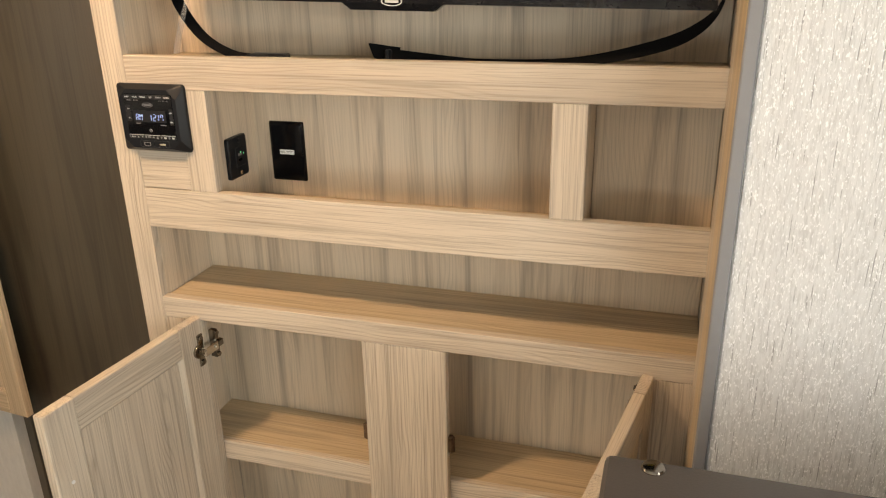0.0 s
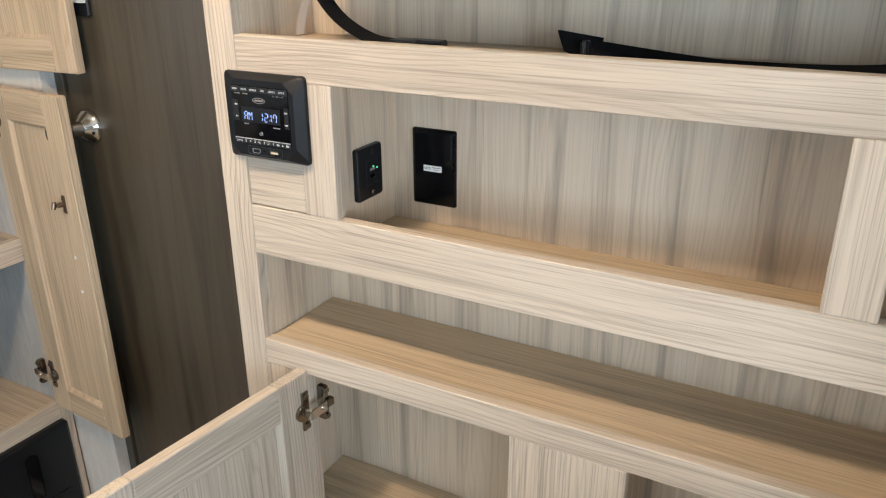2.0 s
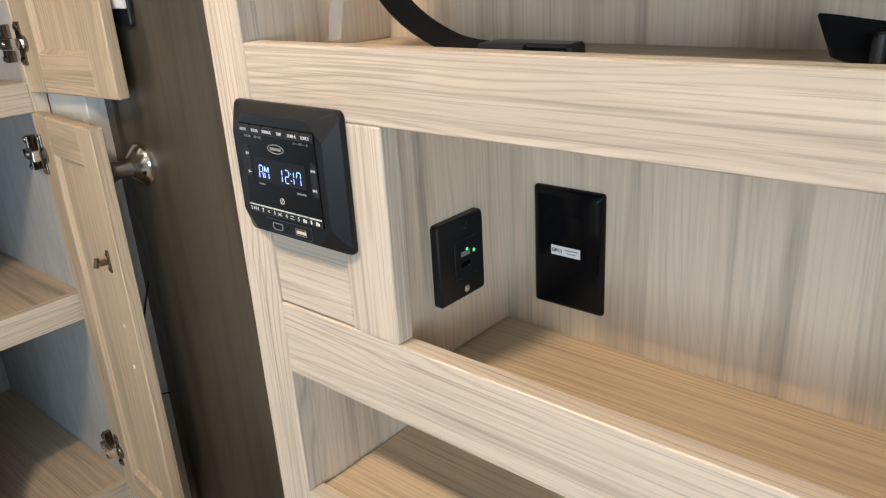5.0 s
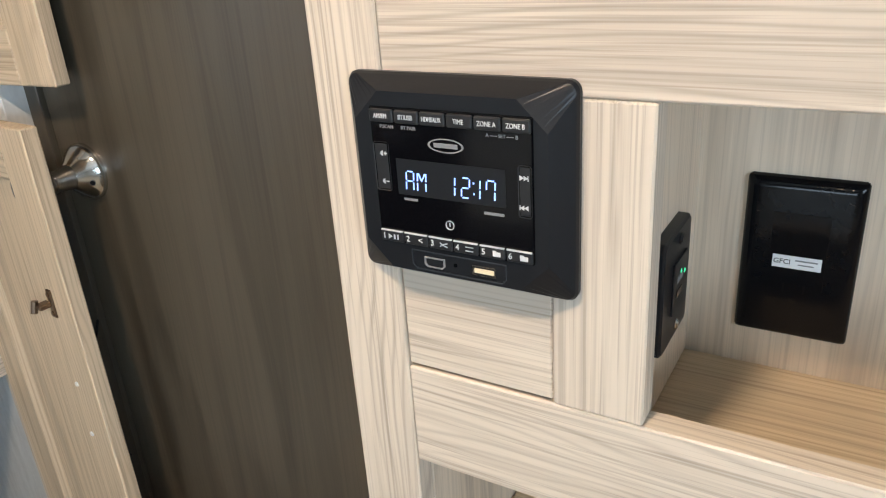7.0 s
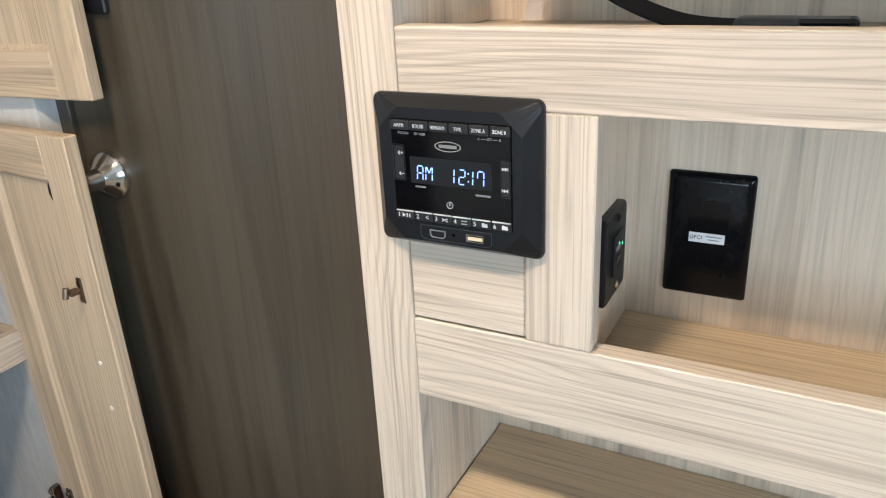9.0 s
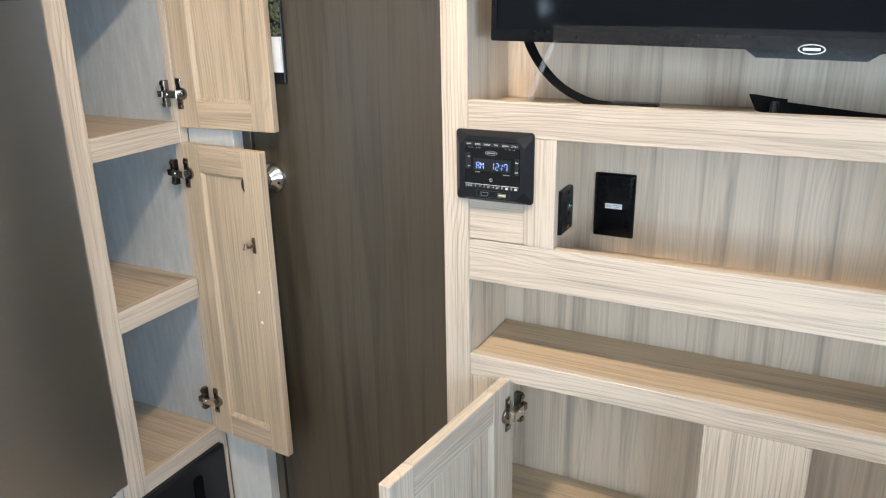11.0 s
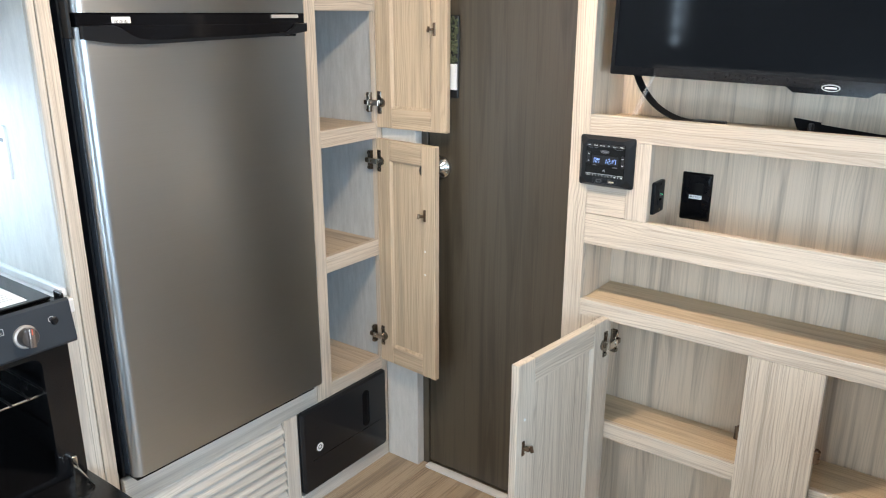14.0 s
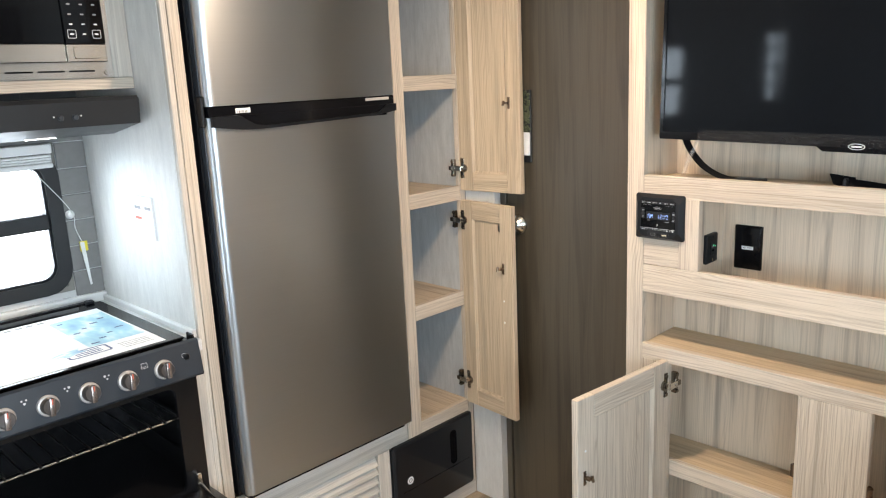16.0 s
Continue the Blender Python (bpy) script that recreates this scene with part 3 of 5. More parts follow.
mpart("shelf", -0.0305, 0.9755, FY + 0.0195, BY - 0.0003, 1.289, 1.305, SHELF_LAMPLIT_X)
mpart("shelf", -0.0305, 0.9755, FY + 0.0195, BY - 0.0003, 1.021, 1.037, SHELF_LAMPLIT_X)
mpart("shelf", 0.0, 0.9755, FY + 0.0195, BY - 0.0003, 0.850, 0.868, SHELF_LAMPLIT_X)
mpart("cupboard_shelf", -0.0005, 0.9755, 2.2345, BY - 0.0003, 0.520, 0.540, SHELF_LAMPLIT_X)
mpart("cupboard_shelf_lip", 0.0, 0.9755, 2.2195, 2.234, 0.503, 0.548, WOOD_X)
mpart("cupboard_floor", -0.0005, 0.9755, 2.2195, BY - 0.0003, 0.185, 0.200, SHELF_LAMPLIT_X)
mpart("cupboard_partition", 0.478, 0.490, 2.2355, BY - 0.0003, 0.2005, 0.5195, BACK_Z)


def shaker_door(name, parent, w, h, z0, m, stile, rail, thick, label, sign, out=1, up=WOOD_Z, along=WOOD_X):
    """A framed cupboard door in its own space: x from the hinge outwards, y through its thickness (inner face at 0), z up."""
    def b(x0, x1, y0, y1, a, c, bev=0.0016):
        return slab(min(sign * x0, sign * x1), max(sign * x0, sign * x1), min(out * y0, out * y1), max(out * y0, out * y1), a, c, bev)
    door = part(name, b(0, stile, 0, thick, z0, z0 + h), up, parent, label, m)
    part("stile", b(w - stile, w, 0, thick, z0, z0 + h), up, door)
    part("rail", b(stile + 0.0002, w - stile - 0.0002, 0.0003, thick, z0 + h - rail, z0 + h), along, door)
    part("rail", b(stile + 0.0002, w - stile - 0.0002, 0.0003, thick, z0, z0 + rail), along, door)
    part("panel", b(stile - 0.004, w - stile + 0.004, 0.0085, thick - 0.005, z0 + rail - 0.004, z0 + h - rail + 0.004, 0), BACK_Z if sign < 0 else up, door)
    x0, x1, a, c = stile - 0.001, w - stile + 0.001, z0 + rail - 0.001, z0 + h - rail + 0.001
    outer = [(sign * x0, a), (sign * x1, a), (sign * x1, c), (sign * x0, c)]
    inner = [(sign * (x0 + 0.007), a + 0.007), (sign * (x1 - 0.007), a + 0.007), (sign * (x1 - 0.007), c - 0.007), (sign * (x0 + 0.007), c - 0.007)]
    turn = Matrix(((1, 0, 0, 0), (0, 0, out, 0), (0, 1, 0, 0), (0, 0, 0, 1)))
    part("panel_bead", loft([(outer, 0.0008), (inner, 0.0082)], turn, cap=(False, False)), up, door)
    return door


def hinge(door, sign, z, out=1):
    """A concealed hinge: cross plate on the door, cranked arm and clip towards the carcass."""
    s = sign
    bm = slab(s * 0.012 - 0.007, s * 0.012 + 0.007, -0.003, 0.001, z - 0.033, z + 0.033, 0.0008)
    rod((s * 0.019, -0.005, z), (s * 0.019, 0.001, z), 0.0135, seg=24, bm=bm, bev=0.0008)
    slab(-s * 0.022 - 0.0055, -s * 0.022 + 0.0055, -0.013, 0.002, z - 0.029, z + 0.029, 0.0012, bm=bm)
    slab(min(-s * 0.020, -s * 0.034), max(-s * 0.020, -s * 0.034), -0.018, -0.008, z - 0.0068, z + 0.0068, 0.0012, bm=bm)
    for dz in (-0.025, 0.025):
        rod((s * 0.012, -0.0058, z + dz), (s * 0.012, 0, z + dz), 0.0052, seg=14, bm=bm, bev=0.0008)
        rod((-s * 0.022, -0.0158, z + dz * 0.9), (-s * 0.022, -0.012, z + dz * 0.9), 0.0048, seg=12, bm=bm, bev=0.0006)
    arm = slab(min(s * 0.018, -s * 0.018), max(s * 0.018, -s * 0.018), -0.019, -0.005, z - 0.0088, z + 0.0088, 0.0012)
    rod((-s * 0.010, -0.0215, z), (-s * 0.010, -0.017, z), 0.0038, seg=12, bm=arm)
    for piece in (bm, arm):
        piece.transform(Matrix.Diagonal((1, out, 1, 1)))
    part("hinge_arm", arm, CHROME, door, "bright nickel hinge arm")
    return part("hinge", bm, HINGEDARK, door, "nickel concealed cupboard hinge")


def catch(door, x, z, out=1):
    """A small bronze strike on the inner face of a door."""
    bm = slab(x - 0.0045, x + 0.0045, -0.002, 0.001, z - 0.018, z + 0.018, 0.001)
    slab(x - 0.010, x + 0.002, -0.016, -0.001, z - 0.0035, z + 0.0035, 0.0015, bm=bm)
    rod((x - 0.010, -0.018, z - 0.007), (x - 0.010, -0.014, z + 0.007), 0.004, seg=10, bm=bm)
    for dz in (-0.012, 0.012):
        rod((x, -0.0035, z + dz), (x, 0, z + dz), 0.003, seg=10, bm=bm)
    bm.transform(Matrix.Diagonal((1, out, 1, 1)))
    return part("catch", bm, BRONZE, door, "dark bronze roller catch")


def peg(door, x, z, out=1):
    return part("screw_cap", rod((x, -0.0015 * out, z), (x, 0.001 * out, z), 0.0032, seg=12), WHITEVINYL, door)


# left cupboard door, swung open past square; its inner face looks along +x
_d = math.degrees(math.atan2(1.843 - FY, 0.044 - 0.080))
_door = shaker_door("cupboard_door", media, 0.360, 0.655, 0.185, pose(0.080, FY - 0.002, 0, 0, 0, _d + 0), 0.060, 0.060, 0.019, "open oak laminate shaker cupboard door", 1, -1)
hinge(_door, 1, 0.775, -1), hinge(_door, 1, 0.27, -1), catch(_door, 0.335, 0.635, -1), peg(_door, 0.333, 0.705, -1), peg(_door, 0.333, 0.46, -1)
# right cupboard door; its inner face looks along -x
_d = math.degrees(math.atan2(1.868 - FY, 0.832 - 0.891))
_door = shaker_door("cupboard_door", media, 0.338, 0.655, 0.185, pose(0.891, FY - 0.002, 0, 0, 0, _d + 180), 0.060, 0.060, 0.019, "open oak laminate shaker cupboard door beside the seat back", -1, -1)
hinge(_door, -1, 0.775, -1), hinge(_door, -1, 0.27, -1), catch(_door, -0.315, 0.635, -1), peg(_door, -0.31, 0.705, -1)
# roller catches on the centre stile
for _x, _s in ((0.404, -1), (0.564, 1)):
    _bm = slab(_x - 0.006, _x + 0.006, 2.206, 2.2185, 0.618, 0.652, 0.002)
    for _z in (0.626, 0.643):
        rod((_x + _s * 0.004, 2.212, _z - 0.006), (_x + _s * 0.004, 2.212, _z + 0.006), 0.0055, seg=12, bm=_bm)
    part("roller_catch", _bm, BRONZE, media, "dark bronze double roller catch")


# ---- radio in the media cabinet ----
RX, RZ = 0.0480, 1.2165
radio = thing("wall_radio", (RX, FY, 1.158), "black camper wall radio with lit blue clock", "radio")
R = front(RX, FY, RZ)


def chamfered(w, h, c, seg=6):
    """An outline with cut corners, with as many points as rounded()."""
    out = []
    for sx, sy, order in ((1, 1, 0), (-1, 1, 1), (-1, -1, 0), (1, -1, 1)):
        a, b = (sx * w / 2, sy * (h / 2 - c)), (sx * (w / 2 - c), sy * h / 2)
        p, q = (a, b) if order == 0 else (b, a)
        for i in range(seg + 1):
            t = i / seg
            out.append((p[0] + (q[0] - p[0]) * t, p[1] + (q[1] - p[1]) * t))
    return out


_bez = part("bezel", loft([(rounded(0.134, 0.116, 0.006), 0), (rounded(0.134, 0.116, 0.006), 0.003), (rounded(0.132, 0.114, 0.006), 0.005), (chamfered(0.112, 0.101, 0.016), 0.0160)], R), BLACK, radio)
for _f in _bez.data.polygons:
    _f.use_smooth = False
part("face_glass", slab(-0.0455, 0.0487, -0.0345, 0.0425, 0.0155, 0.0168, 0.0008), GLASSBLACK, radio, "gloss black display glass").matrix_basis = R


def rpart(name, bm, mat, label=""):
    ob = part(name, bm, mat, radio, label)
    ob.matrix_basis = R
    return ob


H = 0.0171
for _i, _w in enumerate(("AM/FM", "BT/USB", "HDMI/AUX", "TIME", "ZONE A", "ZONE B")):
    _x = -0.0374 + _i * 0.0156
    _b = rpart("button", slab(_x - 0.0074, _x + 0.0074, 0.0345, 0.0415, 0.0158, 0.0186, 0.0007), BUTTON)
    part("print", letters(_w, 0.0036, pose(_x, 0.0379, 0.01885), wide=0.66 if len(_w) > 7 else 0.78), INK, _b)
for _i in range(6):
    _x = -0.0374 + _i * 0.0156
    _b = rpart("preset_button", slab(_x - 0.0074, _x + 0.0074, -0.0340, -0.0270, 0.0158, 0.0180, 0.0006), BUTTON)
    # edge highlight painted as a white strip along the button's top
    part("highlight", slab(_x - 0.0071, _x + 0.0071, -0.0276, -0.0269, 0.0172, 0.0183, 0), INK, _b)
    _bm = letters(str(_i + 1), 0.0048, pose(_x - 0.0050, -0.0307, 0.0182))
    if _i == 0:
        for _p in (0.0012, 0.0034):
            slab(_x + _p, _x + _p + 0.0009, -0.0321, -0.0293, 0.0181, 0.0184, 0, bm=_bm)
        loft([([(_x - 0.0022, -0.0322), (_x + 0.0004, -0.0307), (_x - 0.0022, -0.0292)], 0.0181), ([(_x - 0.0022, -0.0322), (_x + 0.0004, -0.0307), (_x - 0.0022, -0.0292)], 0.0184)], Matrix(), bm=_bm)
    elif _i == 1:
        letters("<", 0.0052, pose(_x + 0.0030, -0.0307, 0.0182), bm=_bm)
    elif _i in (2, 3):
        for _s in (-1, 1):
            wire([(_x, -0.0307 - _s * 0.0011, 0.0183), (_x + 0.0018, -0.0307 - _s * (0.0011 if _i == 3 else -0.0002), 0.0183), (_x + 0.0046, -0.0307 + _s * (0.0011 if _i == 2 else -0.0011), 0.0183)], 0.0003, bm=_bm)
    else:
        slab(_x + 0.0006, _x + 0.0050, -0.0322, -0.0297, 0.0181, 0.0184, 0, bm=_bm)
        slab(_x + 0.0006, _x + 0.0026, -0.0297, -0.0291, 0.0181, 0.0184, 0, bm=_bm)
    part("print", _bm, INK, _b)
# oval badge, drawn as a plain shape
_oval = [(0.0105 * math.cos(2 * math.pi * i / 36), 0.0038 * math.sin(2 * math.pi * i / 36)) for i in range(36)]
_in = [(x * 0.90, y * 0.84) for x, y in _oval]
_bm = hoop(_oval, _in, H, H + 0.0003, pose(0.0005, 0.0245, 0))
slab(-0.0065, 0.0075, 0.0233, 0.0257, H, H + 0.0003, 0, bm=_bm)
rpart("badge", _bm, DIMINK, "pale oval badge")
rpart("display_window", slab(-0.0310, 0.0335, -0.0050, 0.0150, 0.0166, 0.0170, 0), LEDDIM)


def segments(code, x, y, w, h, bm):
    """Digit strokes of a segment display, given as letters a to g and i, k, m for the slanted and middle ones."""
    t, lean, g = 0.00068, 0.06, 0.0006
    mid = h / 2
    bars = {"a": ((g, h), (w - g, h)), "b": ((w, h - g), (w, mid + g)), "c": ((w, mid - g), (w, g)), "d": ((g, 0), (w - g, 0)), "e": ((0, mid - g), (0, g)), "f": ((0, h - g), (0, mid + g)), "g": ((g, mid), (w - g, mid)), "i": ((w / 2, h - g), (w / 2, mid + g)), "k": ((g, h - g), (w / 2, mid + g)), "m": ((w - g, h - g), (w / 2, mid + g))}
    for c in code:
        (x0, y0), (x1, y1) = bars[c]
        ln = math.hypot(x1 - x0, y1 - y0) or 1
        nx, ny = -(y1 - y0) / ln * t / 2, (x1 - x0) / ln * t / 2
        quad = [(x + px + lean * py, y + py) for px, py in ((x0 + nx, y0 + ny), (x0 - nx, y0 - ny), (x1 - nx, y1 - ny), (x1 + nx, y1 + ny))]
        loft([(quad, H), (quad, H + 0.0003)], Matrix(), bm=bm)
    return bm


for _code, _x, _w in (("abcefg", -0.0255, 0.0046), ("bcefkm", -0.0185, 0.0052), ("bc", 0.0040, 0.0002), ("abged", 0.0082, 0.0046), ("bc", 0.0187, 0.0002), ("abcf", 0.0226, 0.0048)):
    rpart("clock_digit", segments(_code, _x, -0.0022, _w, 0.0108, bmesh.new()), LED, "glowing blue-white clock digit")
_bm = slab(0.0153, 0.0161, 0.0000, 0.0009, H, H + 0.0003, 0)
rpart("clock_colon", slab(0.0153, 0.0161, 0.0058, 0.0067, H, H + 0.0003, 0, bm=_bm), LED)
for _w, _x in (("P.SCAN", -0.0350), ("BT PAIR", -0.0215), ("A", 0.0245), ("SET", 0.0325), ("B", 0.0405)):
    rpart("small_print", letters(_w, 0.0026, pose(_x, 0.0320, H)), DIMINK)
for _x in (0.0262, 0.0351):
    rpart("print_line", slab(_x, _x + 0.0038, 0.0318, 0.0321, H, H + 0.0002, 0), DIMINK)
rpart("print_line", slab(-0.0275, -0.0190, -0.0080, -0.0067, H, H + 0.0002, 0), DIMINK)
rpart("print_line", slab(0.0210, 0.0325, -0.0098, -0.0083, H, H + 0.0002, 0), DIMINK)
for _s, _y in ((1, 0.0172), (-1, 0.0015)):
    _tri = [(-0.0405, _y - 0.0005), (-0.0405, _y + 0.0005), (-0.0390, _y + 0.0016), (-0.0390, _y - 0.0016)]
    _bm = loft([(_tri, H), (_tri, H + 0.0003)], Matrix())
    slab(-0.0383, -0.0363, _y - 0.0003, _y + 0.0003, H, H + 0.0003, 0, bm=_bm)
    if _s == 1:
        slab(-0.0376, -0.0370, _y - 0.0010, _y + 0.0010, H, H + 0.0003, 0, bm=_bm)
    rpart("volume_symbol", _bm, INK)
for _s, _y in ((1, 0.0120), (-1, -0.0035)):
    _bm = slab(0.0437 + _s * 0.0023 - 0.0002, 0.0437 + _s * 0.0023 + 0.0002, _y - 0.0013, _y + 0.0013, H, H + 0.0003, 0)
    for _k in (-1, 1):
        _c = 0.0437 + _k * 0.0011
        _tri = [(_c - _s * 0.0011, _y - 0.0013), (_c + _s * 0.0011, _y), (_c - _s * 0.0011, _y + 0.0013)]
        loft([(_tri, H), (_tri, H + 0.0003)], Matrix(), bm=_bm)
    rpart("track_symbol", _bm, INK)
for _x0, _x1, _y0, _y1 in ((-0.0450, -0.0350, -0.0040, 0.0235), (0.0405, 0.0480, -0.0090, 0.0185)):
    rpart("rocker_key", slab(_x0, _x1, _y0, _y1, 0.0160, 0.01695, 0.0012), BUTTON)
_ring = [(0.0026 * math.cos(2 * math.pi * i / 28), 0.0026 * math.sin(2 * math.pi * i / 28)) for i in range(28)]
_bm = hoop(_ring, [(x * 0.88, y * 0.88) for x, y in _ring], H, H + 0.0004, pose(0.0002, -0.0190, 0))
slab(-0.0001, 0.0005, -0.0196, -0.0176, H, H + 0.0004, 0, bm=_bm)
rpart("power_symbol", _bm, INK)
_ports = rpart("port_tray", slab(-0.0260, 0.0320, -0.0487, -0.0372, 0.0140, 0.01615, 0.001), BLACK)
part("video_port", hoop([(-0.0065, -0.0022), (-0.0048, -0.0040), (0.0048, -0.0040), (0.0065, -0.0022), (0.0065, 0.0022), (-0.0065, 0.0022)], [(-0.0057, -0.0018), (-0.0043, -0.0033), (0.0043, -0.0033), (0.0057, -0.0018), (0.0057, 0.0015), (-0.0057, 0.0015)], 0.0160, 0.0170, pose(-0.0115, -0.0425, 0)), DIMINK, _ports)
part("usb_port", hoop(rounded(0.0140, 0.0060, 0.0006, 2), rounded(0.0124, 0.0046, 0.0005, 2), 0.0160, 0.0170, pose(0.0190, -0.0430, 0)), CHROME, _ports)
part("usb_tongue", slab(0.0132, 0.0248, -0.0446, -0.0420, 0.0150, 0.0166, 0), GOLD, _ports)
_rim = [(-0.0262, -0.0372), (0.0322, -0.0372), (0.0322, -0.0462), (0.0296, -0.0489), (-0.0236, -0.0489), (-0.0262, -0.0462)]
part("tray_rim", hoop(_rim, [(x * 0.985 + 0.00005, (y + 0.043) * 0.90 - 0.043) for x, y in _rim], 0.0158, 0.0166, Matrix()), SLATE, _ports)
part("microphone_hole", rod((0.0015, -0.0427, 0.0160), (0.0015, -0.0427, 0.0166), 0.0011, seg=12), GLASSBLACK, _ports)

# ---- outlets in the niche ----
PX, PZ = 0.2025, 1.1235
outlet = thing("wall_outlet", (PX, BY, 1.066), "glossy black outlet plate with white label", "outlet", "black outlets in the niche")
P = front(PX, BY, PZ)
part("cover_plate", loft([(rounded(0.0715, 0.1150, 0.003), 0), (rounded(0.0715, 0.1150, 0.003), 0.0022), (rounded(0.0695, 0.1130, 0.003), 0.0042), (rounded(0.0660, 0.1095, 0.003), 0.0058), (rounded(0.0610, 0.1045, 0.003), 0.0068), (rounded(0.0560, 0.0995, 0.003), 0.0070)], P), GLOSSBLACK, outlet)
_rec = part("receptacle", slab(-0.0172, 0.0172, -0.0340, 0.0340, 0.0060, 0.0073, 0.0002), GLOSSBLACK, outlet, m=P)
for _y in (0.019, -0.019):
    for _x in (-0.0063, 0.0063):
        part("slot", slab(_x - 0.0008, _x + 0.0008, _y - 0.0035, _y + 0.0035, 0.0071, 0.0076, 0), GLASSBLACK, _rec)
    part("slot", rod((0, _y - 0.0095, 0.0071), (0, _y - 0.0095, 0.0076), 0.0024, seg=14), GLASSBLACK, _rec)
_lab = part("label", slab(-0.0150, 0.0150, -0.0048, 0.0042, 0.0074, 0.0078, 0), PAPER, outlet, "white printed label", m=P)
_bm = letters("GFCI", 0.0050, pose(-0.0090, -0.0003, 0.0080))
part("print", _bm, BLACK, _lab)
_bm = slab(-0.0010, 0.0125, 0.0008, 0.0018, 0.0078, 0.0080, 0)
slab(0.0010, 0.0105, -0.0020, -0.0012, 0.0078, 0.0080, 0, bm=_bm)
part("fine_print", _bm, DIMINK, _lab)

usb = thing("usb_outlet", (0.134, 2.296, 1.086), "black charging outlet plate with green light", "outlet", "black outlets in the niche")
U = flank(0.137, 2.2955, 1.1285)
part("cover_plate", loft([(rounded(0.062, 0.076, 0.004), -0.003), (rounded(0.062, 0.076, 0.004), 0.0035), (rounded(0.059, 0.073, 0.004), 0.005)], U), BLACK, usb)
for _y in (-0.0300, 0.0300):
    part("screw", turned([(0.0036, 0.004), (0.0036, 0.0055), (0.0020, 0.0068)], U @ pose(0.004, _y, 0), 14), SATIN if _y < 0 else BLACK, usb)
part("insert", slab(-0.0110, 0.0190, -0.0180, 0.0180, 0.0048, 0.0062, 0.0008), BLACK, usb, m=U)
for _x, _y in ((0.0150, 0.0040), (0.0055, 0.0075), (0.0070, -0.0065)):
    part("indicator", turned([(0.0016, 0.0060), (0.0015, 0.00635)], U @ pose(_x, _y, 0), 12), GREENLED, usb)
for _y in (0.0045, -0.0055):
    part("port", slab(-0.0030, 0.0090, _y - 0.0022, _y + 0.0022, 0.0060, 0.0065, 0), GLASSBLACK if _y < 0 else DIMINK, usb, m=U)

# ---- television ----
TX0, TX1, TZ0, TZ1, TY = 0.038, 0.945, 1.403, 1.925, 2.205
tv = thing("television", (0.49, 2.29, TZ0), "large black flat television hung slightly askew in the niche", "television")
tv.rotation_euler = (0, radians(1.2), 0)
part("back_shell", slab(TX0 + 0.02, TX1 - 0.02, TY + 0.028, TY + 0.062, TZ0 + 0.02, TZ1 - 0.02, 0.012, 2), BLACK, tv)
_m = front((TX0 + TX1) / 2, TY, (TZ0 + TZ1) / 2)
part("bezel", hoop(rounded(TX1 - TX0, TZ1 - TZ0, 0.004), rounded(TX1 - TX0 - 0.018, TZ1 - TZ0 - 0.036, 0.002), -0.030, 0.0, _m @ pose(0, 0.0, 0)), GLOSSBLACK, tv, "gloss black bezel with protective film")
part("screen", slab(TX0 + 0.007, TX1 - 0.007, TY + 0.003, TY + 0.008, TZ0 + 0.017, TZ1 - 0.012, 0), SCREEN, tv, "switched-off reflective screen")
_chin = [(-0.080, 0), (-0.066, -0.010), (0.066, -0.010), (0.080, 0), (0.080, 0.006), (-0.080, 0.006)]
part("chin", loft([(_chin, -0.016), (_chin, 0.0012)], front(0.488, TY, TZ0)), GLOSSBLACK, tv)
_ov = [(0.0165 * math.cos(2 * math.pi * i / 36), 0.0066 * math.sin(2 * math.pi * i / 36)) for i in range(36)]
_bm = hoop(_ov, [(x * 0.90, y * 0.80) for x, y in _ov], 0.0012, 0.0018, front(0.488, TY, TZ0 + 0.003))
slab(0.4775, 0.4985, TY - 0.0018, TY - 0.001, TZ0 + 0.0012, TZ0 + 0.0048, 0, bm=_bm)
part("badge", _bm, INK, tv, "pale oval badge")
part("wall_arm", slab(0.40, 0.58, TY + 0.062, BY, 1.55, 1.75, 0.004), BLACK, tv)
_sheet = part("protective_film", ribbon([(TX0 + 0.10, TY - 0.001, TZ0 + 0.012), (0.36, TY - 0.0012, TZ0 + 0.014), (0.62, TY - 0.0012, TZ0 + 0.013), (TX1 + 0.003, TY - 0.001, TZ0 + 0.011)], 0.026, 0.0003, [(0, 0, 1)] * 4), BAREFILM, tv, "clear peel-off plastic film")
part("energy_tag", slab(0.79, 0.935, TY - 0.0012, TY - 0.0006, TZ0 + 0.014, TZ0 + 0.050, 0), YELLOW, tv, "yellow sticker on the screen")
solid("film_strip", ribbon([(0.140, 2.2035, 1.412), (0.120, 2.206, 1.370), (0.106, 2.210, 1.340), (0.100, 2.212, 1.3235)], 0.012, 0.0004, [(0.8, 0.1, 0.6), (0.9, 0.2, 0.3), (0.9, 0.3, 0.3), (1, 0.2, 0.1)]), CLEARFILM, "clear plastic film hanging from the television", "plastic film")

# ---- straps on the television shelf ----
strap = thing("strap", (0.27, 2.24, 1.305), "black webbing strap with plastic buckle lying on the shelf", "strap", "black straps behind the television")
part("webbing", ribbon([(0.060, 2.268, 1.460), (0.085, 2.262, 1.395), (0.130, 2.250, 1.347), (0.185, 2.240, 1.322), (0.235, 2.232, 1.318)], 0.024, 0.0016, [(0.25, 0.95, 0.1), (0.2, 0.95, 0.15), (0.1, 0.95, 0.2), (0, 0.95, 0.25), (0, 0.97, 0.2)]), WEBBING, strap)
